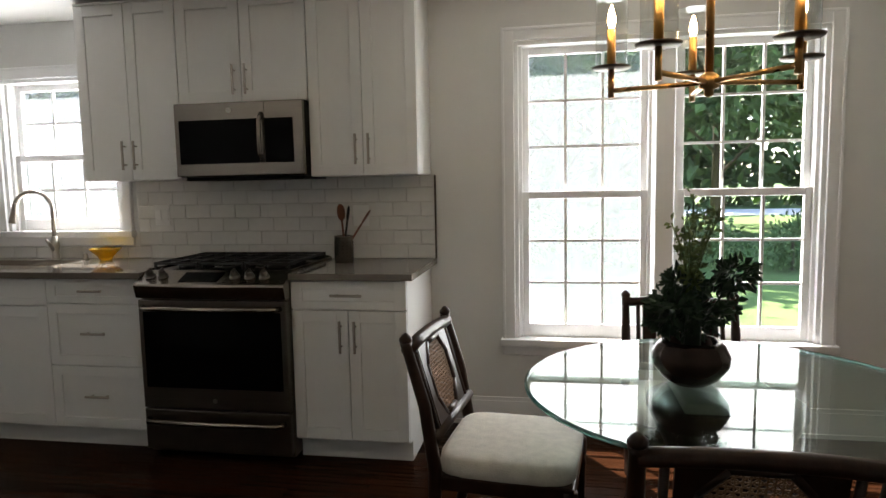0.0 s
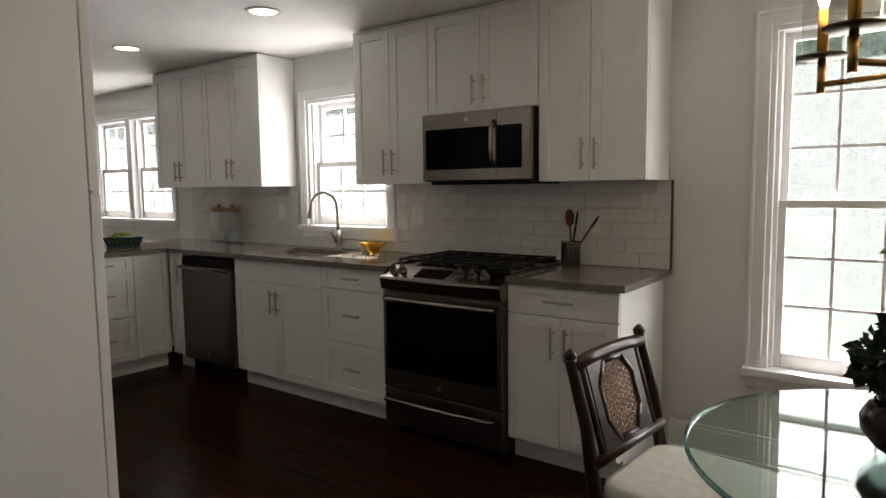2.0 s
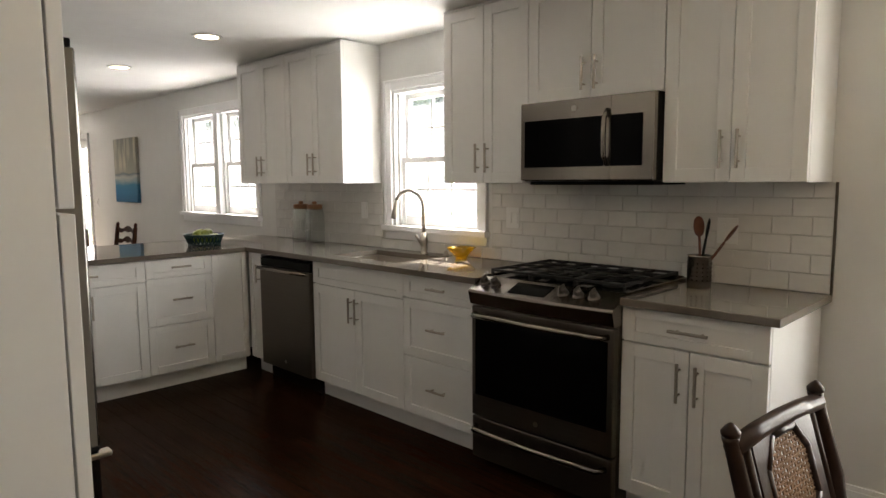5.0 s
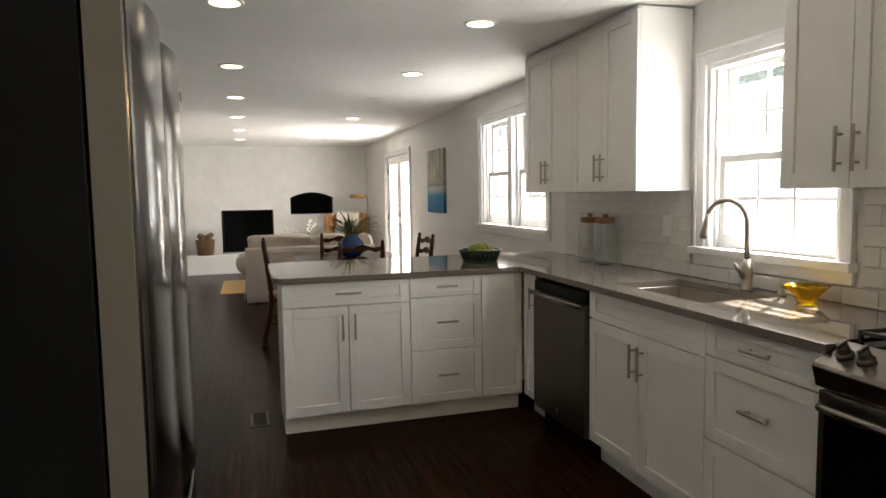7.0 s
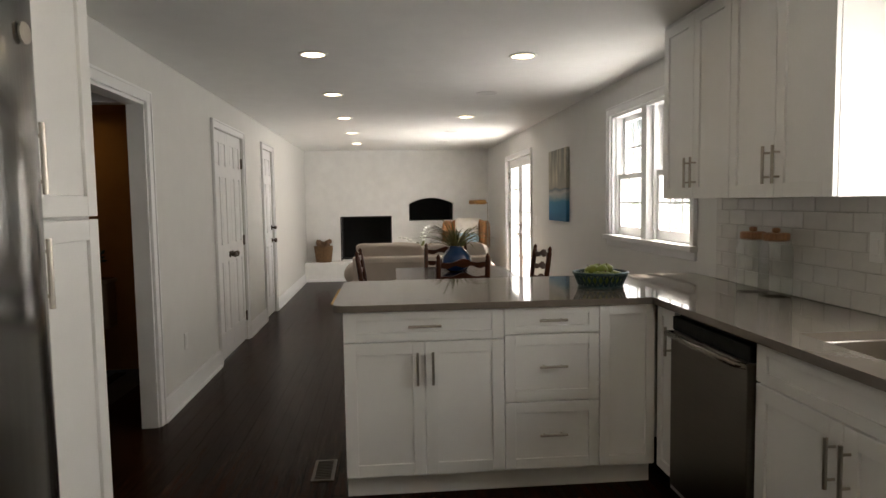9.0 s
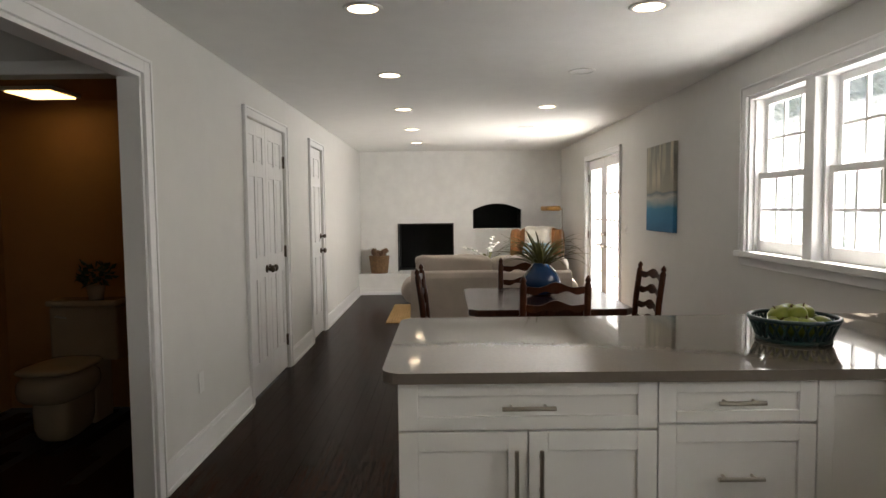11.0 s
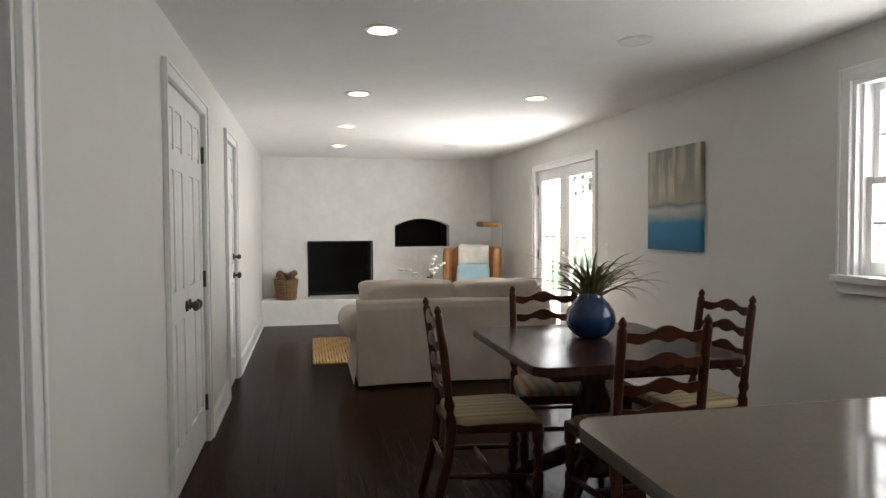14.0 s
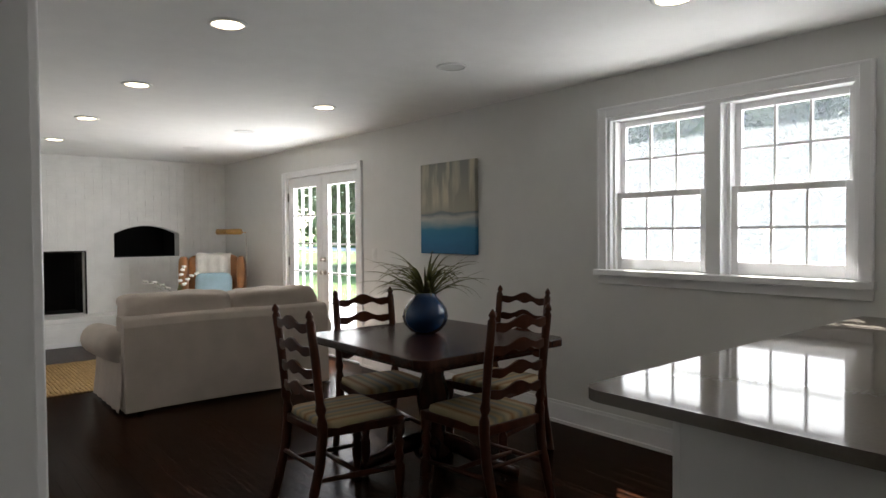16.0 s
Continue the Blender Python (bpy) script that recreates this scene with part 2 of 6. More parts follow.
M = dict(
    wall=mat("wall_paint", (0.68, 0.675, 0.65), 0.6, vary=0.02, bump=0.04, bump_scale=220),
    ceiling=mat("ceiling_paint", (0.86, 0.86, 0.84), 0.75, vary=0.02, bump=0.04, bump_scale=160),
    trim=mat("trim_paint", (0.82, 0.82, 0.82), 0.3, vary=0.02, bump=0.02),
    cab=mat("cabinet_paint", (0.80, 0.80, 0.78), 0.35, vary=0.02, bump=0.02, bump_scale=90),
    gap=mat("dark_gap", (0.03, 0.025, 0.02), 0.9),
    plank=mat("dark_stained_oak", (0.019, 0.0068, 0.0029), 0.22, vary=0.35, scale=3, bump=0.05, bump_scale=26, stretch=(1, 14, 1), random_tint=0.2, spec=0.13, ior=1.2, tint=(1.0, 0.68, 0.5)),
    subfloor=mat("dark_joint", (0.012, 0.008, 0.006), 0.8),
    counter=mat("grey_quartz", (0.165, 0.145, 0.123), 0.06, vary=0.04, scale=90, bump=0.0, bump_scale=300, spec=0.38),
    steel=mat("brushed_steel", (0.25, 0.222, 0.19), 0.25, 1.0, vary=0.05, scale=4, bump=0.0, bump_scale=30, stretch=(30, 30, 1)),
    steel_fridge=mat("dark_brushed_steel", (0.17, 0.165, 0.157), 0.16, 1.0, vary=0.06, scale=3, bump=0.0, bump_scale=30, stretch=(30, 30, 1)),
    steel_dark=mat("slate_steel", (0.15, 0.132, 0.115), 0.34, 1.0, vary=0.06, scale=4, bump=0.0, bump_scale=30, stretch=(1, 1, 30)),
    enamel=mat("grey_enamel", (0.13, 0.118, 0.098), 0.4, vary=0.04, bump=0.02),
    sink_steel=mat("satin_sink_steel", (0.52, 0.49, 0.45), 0.3, 1.0, vary=0.05, bump=0.0),
    nickel=mat("brushed_nickel", (0.43, 0.395, 0.345), 0.3, 1.0, vary=0.05, bump=0.0),
    bronze=mat("dark_bronze", (0.10, 0.08, 0.06), 0.4, 0.9, vary=0.15, bump=0.0),
    black=mat("black_glass", (0.003, 0.003, 0.0035), 0.08, vary=0.05, bump=0.0, spec=0.06),
    iron=mat("cast_iron", (0.006, 0.006, 0.006), 0.55, vary=0.2, bump=0.15),
    soot=mat("soot_black", (0.004, 0.004, 0.004), 0.95, vary=0.3, bump=0.2),
    plastic=mat("black_plastic", (0.004, 0.004, 0.004), 0.5, vary=0.1, bump=0.05, spec=0.12),
    tile=mat("glazed_subway_tile", (0.66, 0.65, 0.62), 0.12, vary=0.05, scale=9, bump=0.06, bump_scale=14, random_tint=0.025),
    grout=mat("grey_grout", (0.50, 0.49, 0.46), 0.9, vary=0.1),
    brick=mat("painted_brick", (0.82, 0.82, 0.80), 0.5, vary=0.04, bump=0.25, bump_scale=70),
    walnut=mat("dark_walnut", (0.034, 0.0115, 0.0065), 0.25, vary=0.35, scale=4, bump=0.05, bump_scale=40, stretch=(2, 12, 2), coat=0.15, spec=0.28),
    cherry=mat("red_brown_wood", (0.048, 0.0125, 0.0048), 0.3, vary=0.3, scale=7, bump=0.05, bump_scale=60, stretch=(3, 3, 1), coat=0.06, spec=0.2),
    ebony=mat("dark_brown_wood", (0.030, 0.0145, 0.009), 0.32, vary=0.3, scale=8, bump=0.05, bump_scale=60, stretch=(3, 3, 1), coat=0.2, spec=0.28),
    wood=mat("utensil_wood", (0.12, 0.036, 0.014), 0.5, vary=0.25, scale=20, bump=0.08),
    cork=mat("acacia_lid", (0.34, 0.17, 0.08), 0.5, vary=0.25, scale=25, bump=0.08, stretch=(1, 6, 1)),
    linen=mat("oatmeal_linen", (0.46, 0.40, 0.345), 0.95, vary=0.08, scale=4, bump=0.3, bump_scale=420),
    cream=mat("cream_damask", (0.66, 0.62, 0.55), 0.9, vary=0.10, scale=30, bump=0.2, bump_scale=200),
    leather=mat("tan_leather", (0.33, 0.15, 0.055), 0.45, vary=0.2, scale=7, bump=0.2, bump_scale=120),
    throw=mat("white_knit", (0.78, 0.75, 0.68), 0.95, vary=0.1, bump=0.6, bump_scale=150),
    pillow=mat("pale_blue_cloth", (0.36, 0.52, 0.60), 0.9, vary=0.1, bump=0.3, bump_scale=250),
    cane=mat("woven_cane", (0.24, 0.14, 0.075), 0.6, vary=0.2, bump=0.2),
    blue=mat("cobalt_glaze", (0.005, 0.03, 0.095), 0.12, vary=0.3, scale=5, bump=0.05, bump_scale=9, coat=0.3),
    leaf=mat("grass_leaf", (0.12, 0.12, 0.035), 0.5, vary=0.35, scale=12, bump=0.1),
    fern=mat("dark_leaf", (0.018, 0.045, 0.018), 0.55, vary=0.4, scale=20, bump=0.1),
    sprig=mat("sprig_leaf", (0.13, 0.17, 0.05), 0.6, vary=0.3, scale=30, bump=0.1),
    pot=mat("bronze_bowl_glaze", (0.045, 0.028, 0.022), 0.2, 0.5, vary=0.4, scale=9, bump=0.08, bump_scale=25),
    stone=mat("ivory_stone", (0.52, 0.49, 0.43), 0.6, vary=0.12, scale=9, bump=0.15, bump_scale=60),
    brass=mat("aged_brass", (0.55, 0.32, 0.12), 0.28, 1.0, vary=0.15, bump=0.0),
    wax=mat("candle_brass", (0.62, 0.36, 0.13), 0.32, 1.0, vary=0.1, bump=0.0),
    amber=mat("amber_glass", (0.95, 0.62, 0.03), 0.06, vary=0.05, bump=0.05, bump_scale=20, trans=0.75, ior=1.45),
    teal=mat("teal_lattice", (0.009, 0.036, 0.036), 0.3, vary=0.2, bump=0.08),
    apple=mat("green_apple", (0.20, 0.24, 0.03), 0.3, vary=0.2, scale=14, bump=0.03),
    jute=mat("braided_jute", (0.42, 0.27, 0.11), 0.95, vary=0.25, scale=26, bump=0.6, bump_scale=150),
    wicker=mat("brown_wicker", (0.22, 0.13, 0.065), 0.8, vary=0.3, scale=30, bump=0.5, bump_scale=110),
    cone=mat("pine_cone", (0.20, 0.12, 0.075), 0.85, vary=0.4, scale=30, bump=0.4),
    # White porcelain with the bathroom's dim, warm light put into its colour.
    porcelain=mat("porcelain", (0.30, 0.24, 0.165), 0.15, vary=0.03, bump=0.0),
    # Warm beige paint, darkened and pushed to orange to imitate dim lamplight.
    bath=mat("dim_bath_paint", (0.28, 0.14, 0.05), 0.7, vary=0.05, bump=0.05),
    petal=mat("white_petal", (0.8, 0.8, 0.76), 0.6, vary=0.05),
    plate=mat("white_plate", (0.74, 0.74, 0.72), 0.35, vary=0.02, bump=0.0),
    lawn=mat("lawn_grass", (0.12, 0.20, 0.05), 0.9, vary=0.35, scale=0.8, bump=0.6, bump_scale=60),
    patio=mat("pale_concrete", (0.76, 0.75, 0.72), 0.9, vary=0.12, scale=1.5, bump=0.2, bump_scale=40),
    bark=mat("tree_bark", (0.10, 0.075, 0.055), 0.95, vary=0.3, scale=8, bump=0.8, bump_scale=18, stretch=(3, 3, 0.6)),
    foliage=mat("tree_foliage", (0.095, 0.155, 0.045), 0.6, vary=0.45, scale=1.4, bump=0.1, random_tint=0.2),
    lawn_far=mat("siding_grey", (0.45, 0.47, 0.48), 0.8, vary=0.1, scale=1),
    pane=glass("window_pane"),
    clear=glass("clear_glass", (0.87, 0.885, 0.875), 0.09),
    tabletop=glass("table_glass", (0.80, 0.90, 0.87)),
    tableedge=mat("glass_edge", (0.06, 0.20, 0.17), 0.08, vary=0.05, bump=0.0, trans=0.35, ior=1.5),
    screen=screen_mesh("insect_screen", 0.27),
    lamp=glow("lamp_glow", (1.0, 0.80, 0.55), 2.6),
    flame=glow("flame_glow", (1.0, 0.66, 0.32), 23.0),
    bathlamp=glow("bath_glow", (1.0, 0.66, 0.27), 0.8),
)
M["stripe"] = ramp_mat("striped_ticking", [(0.0, (0.36, 0.26, 0.12)), (0.18, (0.21, 0.19, 0.12)), (0.34, (0.40, 0.32, 0.19)), (0.5, (0.25, 0.13, 0.045)), (0.66, (0.36, 0.28, 0.16)), (0.85, (0.18, 0.19, 0.17)), (1.0, (0.36, 0.26, 0.12))], 0, -0.25, 0.25, 0.003, 30, 0.9, repeat=3.0)
M["canvas"] = ramp_mat("seascape_paint", [(0.0, (0.035, 0.14, 0.27)), (0.14, (0.04, 0.20, 0.38)), (0.27, (0.05, 0.24, 0.40)), (0.34, (0.28, 0.38, 0.42)), (0.39, (0.52, 0.53, 0.49)), (0.445, (0.20, 0.24, 0.26)), (0.47, (0.40, 0.38, 0.31)), (1.0, (0.27, 0.28, 0.26))], 2, 0.0, 0.76, 0.06, 2.6)

# pale upright strokes in the upper half of the painting
nt = M["canvas"].node_tree
co, mp, no, fa, se, up, mu, mx = (nt.nodes.new(k) for k in ("ShaderNodeTexCoord", "ShaderNodeMapping", "ShaderNodeTexNoise", "ShaderNodeMapRange", "ShaderNodeSeparateXYZ", "ShaderNodeMapRange", "ShaderNodeMath", "ShaderNodeMix"))
mp.inputs["Scale"].default_value = (6.0, 1.0, 0.9)
no.inputs["Scale"].default_value, no.inputs["Detail"].default_value = 1.6, 5
nt.links.new(co.outputs["Object"], mp.inputs[0])
nt.links.new(mp.outputs[0], no.inputs["Vector"])
fa.inputs["From Min"].default_value, fa.inputs["From Max"].default_value = 0.47, 0.62
nt.links.new(no.outputs[0], fa.inputs[0])
nt.links.new(co.outputs["Object"], se.inputs[0])
up.inputs["From Min"].default_value, up.inputs["From Max"].default_value = 0.34, 0.44
nt.links.new(se.outputs[2], up.inputs[0])
mu.operation = "MULTIPLY"
nt.links.new(fa.outputs[0], mu.inputs[0])
nt.links.new(up.outputs[0], mu.inputs[1])
mx.data_type = "RGBA"
mx.inputs[7].default_value = (0.60, 0.56, 0.44, 1)
nt.links.new(mu.outputs[0], mx.inputs[0])
pb = nt.nodes["Principled BSDF"]
nt.links.new(pb.inputs["Base Color"].links[0].from_socket, mx.inputs[6])
nt.links.new(mx.outputs[2], pb.inputs["Base Color"])

# ---- mesh helpers ----


class Geo:
    """Vertices and faces of one mesh."""

    def __init__(self):
        self.v, self.f = [], []

    def add(self, verts, faces):
        n = len(self.v)
        self.v += [tuple(v) for v in verts]
        self.f += [tuple(n + i for i in f) for f in faces]
        return self

    def box(self, x0, x1, y0, y1, z0, z1):
        x0, x1, y0, y1, z0, z1 = min(x0, x1), max(x0, x1), min(y0, y1), max(y0, y1), min(z0, z1), max(z0, z1)
        return self.add([(x, y, z) for z in (z0, z1) for y in (y0, y1) for x in (x0, x1)],
                        [(0, 2, 3, 1), (4, 5, 7, 6), (0, 1, 5, 4), (2, 6, 7, 3), (0, 4, 6, 2), (1, 3, 7, 5)])

    def tube(self, points, radii, n=10, cap=True):
        """A round tube along points."""
        pts = [Vector(p) for p in points]
        if not hasattr(radii, "__len__"):
            radii = [radii] * len(pts)
        rings, side = [], None
        for i, p in enumerate(pts):
            d = (pts[min(i + 1, len(pts) - 1)] - pts[max(i - 1, 0)]).normalized()
            if side is None:
                side = d.orthogonal().normalized()
            side = (side - d * side.dot(d)).normalized()
            up = d.cross(side)
            rings.append([p + (side * math.cos(a) + up * math.sin(a)) * radii[i] for a in [2 * math.pi * k / n for k in range(n)]])
        faces = [(i * n + k, i * n + (k + 1) % n, (i + 1) * n + (k + 1) % n, (i + 1) * n + k) for i in range(len(pts) - 1) for k in range(n)]
        if cap:
            faces += [tuple(range(n))[::-1], tuple((len(pts) - 1) * n + k for k in range(n))]
        return self.add([v for r in rings for v in r], faces)

    def lathe(self, profile, n=24, at=(0, 0, 0)):
        """Turned shape from (radius, height) pairs."""
        vs = [(at[0] + r * math.cos(2 * math.pi * k / n), at[1] + r * math.sin(2 * math.pi * k / n), at[2] + z) for r, z in profile for k in range(n)]
        fs = [(i * n + k, i * n + (k + 1) % n, (i + 1) * n + (k + 1) % n, (i + 1) * n + k) for i in range(len(profile) - 1) for k in range(n)]
        if profile[0][0] > 1e-4:
            fs.append(tuple(range(n))[::-1])
        if profile[-1][0] > 1e-4:
            fs.append(tuple((len(profile) - 1) * n + k for k in range(n)))
        return self.add(vs, fs)

    def puff(self, c, size, power=0.45, n=20, m=10, wrinkle=0.0):
        """A stuffed, rounded block: a superellipsoid."""
        def s(a, e):
            return math.copysign(abs(a) ** e, a)
        vs = []
        for i in range(m + 1):
            u = -math.pi / 2 + math.pi * i / m
            for k in range(n):
                w = 2 * math.pi * k / n
                p = Vector((s(math.cos(u), power) * s(math.cos(w), power), s(math.cos(u), power) * s(math.sin(w), power), s(math.sin(u), power)))
                j = 1 + wrinkle * noise.noise(Vector((p.x * 2.3 + c[0], p.y * 2.3 + c[1], p.z * 2.3 + c[2])))
                vs.append((c[0] + p.x * size[0] / 2 * j, c[1] + p.y * size[1] / 2 * j, c[2] + p.z * size[2] / 2 * j))
        fs = [(i * n + k, i * n + (k + 1) % n, (i + 1) * n + (k + 1) % n, (i + 1) * n + k) for i in range(m) for k in range(n)]
        return self.add(vs, fs)

    def slab(self, outline, z0, z1):
        """An outline in x and y, counter-clockwise, raised from z0 to z1."""
        n = len(outline)
        vs = [(x, y, z0) for x, y in outline] + [(x, y, z1) for x, y in outline]
        return self.add(vs, [tuple(range(n))[::-1], tuple(range(n, 2 * n))] + [(k, (k + 1) % n, n + (k + 1) % n, n + k) for k in range(n)])

    def moved(self, m):
        self.v = [tuple(m @ Vector(v)) for v in self.v]
        return self

    def mesh(self, name, material, smooth=False):
        me = bpy.data.meshes.new(name)
        me.from_pydata(self.v, [], self.f)
        me.materials.append(material)
        if smooth:
            me.polygons.foreach_set("use_smooth", [True] * len(me.polygons))
        me.update()
        return me


def soften(ob, width, segments=2):
    b = ob.modifiers.new("edge", "BEVEL")
    b.width, b.segments, b.limit_method, b.angle_limit = width, segments, "ANGLE", radians(40)
    return ob


def part(name, geo, material, parent=None, bevel=0.0, smooth=False, m=None, label=""):
    me = geo.mesh(name, material, smooth or bevel > 0)
    if bevel > 0 and not smooth:
        me.polygons.foreach_set("use_smooth", [False] * len(me.polygons))
    ob = new(name, me)
    if parent:
        ob.parent = parent
    if m is not None:
        ob.matrix_basis = m
    if bevel:
        soften(ob, bevel)
    return tagged(ob, label)


def thing(name, label, category, m=None, group="", kind=""):
    e = new(name)
    e.empty_display_size = 0.1
    if m is not None:
        e.matrix_basis = m
    return tagged(e, label, category, group, kind)


def structure(name, geo, material, label, bevel=0.0):
    return tagged(part(name, geo, material, None, bevel), label, name.split("_")[0], "", "structure")

# ---- large structure ----
CEIL, WEST, EAST, NORTH, SOUTH = 2.31, -13.26, 2.4, 4.0, 0.70


def wall_x(name, x0, x1, y0, y1, holes, label, material, top=CEIL):
    """A wall along x with openings (x0, x1, z0, z1)."""
    g, at = Geo(), x0
    for a, b, z0, z1 in sorted(holes):
        g.box(at, a, y0, y1, 0, top)
        if z0 > 0:
            g.box(a, b, y0, y1, 0, z0)
        g.box(a, b, y0, y1, z1, top)
        at = b
    g.box(at, x1, y0, y1, 0, top)
    return structure(name, g, material, label)


HOLES_N = [(-0.40, 1.12, 0.47, 2.05), (-3.50, -2.71, 1.07, 1.99), (-6.742, -5.312, 1.07, 2.052), (-11.33, -9.71, 0.0, 1.975)]
wall_x("wall_north", WEST - 0.2, EAST + 0.15, NORTH, NORTH + 0.15, HOLES_N, "pale grey painted wall with white-trimmed windows", M["wall"])
HOLES_S = [(-5.585, -3.52, 0.0, 2.0), (-8.19, -7.12, 0.0, 2.03), (-9.885, -9.255, 0.0, 2.03)]
wall_x("wall_south", WEST - 0.2, -1.0, SOUTH - 0.10, SOUTH, HOLES_S, "pale grey painted wall with panelled doors", M["wall"])
structure("wall_hall", Geo().box(-1.13, -1.0, -1.5, SOUTH - 0.10, 0, CEIL), M["wall"], "plain pale grey painted wall")
structure("wall_hall_south", Geo().box(-1.13, EAST + 0.15, -1.65, -1.5, 0, CEIL), M["wall"], "plain pale grey painted wall")
structure("wall_east", Geo().box(EAST, EAST + 0.15, -1.5, NORTH, 0, CEIL), M["wall"], "plain pale grey painted wall")
structure("ceiling", Geo().box(WEST - 0.2, EAST + 0.15, -1.65, NORTH + 0.15, CEIL, CEIL + 0.12), M["ceiling"], "smooth white painted ceiling")
floor = structure("floor", Geo().box(WEST - 0.2, EAST + 0.15, -1.65, NORTH + 0.15, -0.12, -0.008), M["subfloor"], "dark stained oak plank floor with satin finish")

# west wall: painted brick with two openings
g = Geo()
for y0, y1, z0, z1 in ((SOUTH - 0.10, 1.32, 0, CEIL), (1.32, 2.22, 0, 0.34), (1.32, 2.22, 1.12, CEIL), (2.22, 2.55, 0, CEIL), (2.55, 3.36, 0, 1.03), (2.55, 3.36, 1.46, CEIL), (3.36, NORTH, 0, CEIL)):
    g.box(WEST - 0.2, WEST, y0, y1, z0, z1)
# arch over the oven opening
NA = 40
for k in range(NA):
    ya, yb = 2.55 + 0.81 * k / NA, 2.55 + 0.81 * (k + 1) / NA
    mid = (ya + yb) / 2 - 2.955
    g.box(WEST - 0.2, WEST, ya, yb, 1.34 + 0.105 * (1 - (mid / 0.405) ** 2), 1.46)
wall_west = structure("wall_west", g, M["brick"], "white painted brick chimney wall with firebox and arched oven")
g = Geo().box(WEST - 0.75, WEST - 0.7, 1.2, 3.5, 0.2, 1.6)
g.box(WEST - 0.7, WEST - 0.2, 1.27, 1.32, 0.3, 1.2).box(WEST - 0.7, WEST - 0.2, 2.22, 2.27, 0.3, 1.2).box(WEST - 0.7, WEST - 0.2, 1.27, 2.27, 0.29, 0.34).box(WEST - 0.7, WEST - 0.2, 1.27, 2.27, 1.12, 1.17)
g.box(WEST - 0.7, WEST - 0.2, 2.50, 2.55, 1.0, 1.5).box(WEST - 0.7, WEST - 0.2, 3.36, 3.41, 1.0, 1.5).box(WEST - 0.7, WEST - 0.2, 2.5, 3.4, 0.98, 1.03).box(WEST - 0.7, WEST - 0.2, 2.5, 3.4, 1.46, 1.5)
tagged(part("lining", g, M["soot"], wall_west, label="soot-black firebox lining"), kind="structure")
# thin black frames round the two openings
g = Geo()
g.box(WEST + 0.001, WEST + 0.012, 1.31, 1.33, 0.34, 1.13).box(WEST + 0.001, WEST + 0.012, 2.21, 2.23, 0.34, 1.13).box(WEST + 0.001, WEST + 0.012, 1.33, 2.21, 1.11, 1.13)
part("firebox_frame", g, M["iron"], wall_west)
g = Geo().box(WEST, -12.90, SOUTH, NORTH, 0, 0.28)
hearth = structure("hearth", g, M["brick"], "white painted raised brick hearth across the wall")
part("hearth_slab", Geo().box(WEST, -12.88, SOUTH, NORTH, 0.28, 0.34), M["brick"], hearth, 0.006)
part("hearth_shoe", Geo().box(-12.90, -12.885, SOUTH + 0.016, NORTH - 0.016, 0, 0.05), M["trim"], hearth, 0.003)

# baseboards and casings


def board_run(name, runs, material=None):
    g = Geo()
    for x0, x1, y0, y1 in runs:
        g.box(x0, x1, y0, y1, 0, 0.13)
        if abs(x1 - x0) > abs(y1 - y0):
            s = 0.010 if y0 > 2 else -0.010
            a, b = (y0 + s * 0.5, y1) if y0 > 2 else (y0, y1 + s * 0.5)
            g.box(x0, x1, a, b, 0.13, 0.15)
            g.box(x0, x1, y0 - 0.012 if y0 > 2 else y1, y0 if y0 > 2 else y1 + 0.012, 0, 0.022)
    return structure(name, g, M["trim"], "white painted wooden baseboard")


board_run("baseboard_north", [(-12.88, -11.40, 3.984, NORTH), (-9.64, -5.33, 3.984, NORTH), (-0.82, EAST, 3.984, NORTH)])
board_run("baseboard_south", [(-12.88, -9.96, SOUTH, 0.716), (-9.19, -8.26, SOUTH, 0.716), (-7.05, -5.65, SOUTH, 0.716)])
board_run("baseboard_east", [(2.384, EAST, -1.5, 3.984)])


def casing_x(name, x0, x1, top, y, side, w=0.068):
    """Casing round a door in a wall along x; side is +1 where the room lies at greater y."""
    g = Geo()
    a, b = y, y + side * 0.018
    g.box(x0 - w, x0, a, b, 0, top + w).box(x1, x1 + w, a, b, 0, top + w).box(x0, x1, a, b, top, top + w)
    c = y + side * 0.026
    g.box(x0 - w, x0 - w + 0.016, b, c, 0, top + w).box(x1 + w - 0.016, x1 + w, b, c, 0, top + w).box(x0 - w + 0.016, x1 + w - 0.016, b, c, top + w - 0.016, top + w)
    return structure(name, g, M["trim"], "white painted moulded door casing", 0.003)


casing_x("trim_closet", -8.19, -7.12, 2.03, SOUTH, 1)
casing_x("trim_side_door", -9.885, -9.255, 2.03, SOUTH, 1)
casing_x("trim_bath", -5.585, -3.52, 2.0, SOUTH, 1)
casing_x("trim_french", -11.33, -9.71, 1.975, NORTH, -1)
structure("trim_bath_jamb", Geo().box(-5.585, -5.567, 0.60, SOUTH, 0, 2.0).box(-3.538, -3.52, 0.60, SOUTH, 0, 2.0).box(-5.567, -3.538, 0.60, SOUTH, 1.982, 2.0), M["trim"], "white painted opening jamb lining")


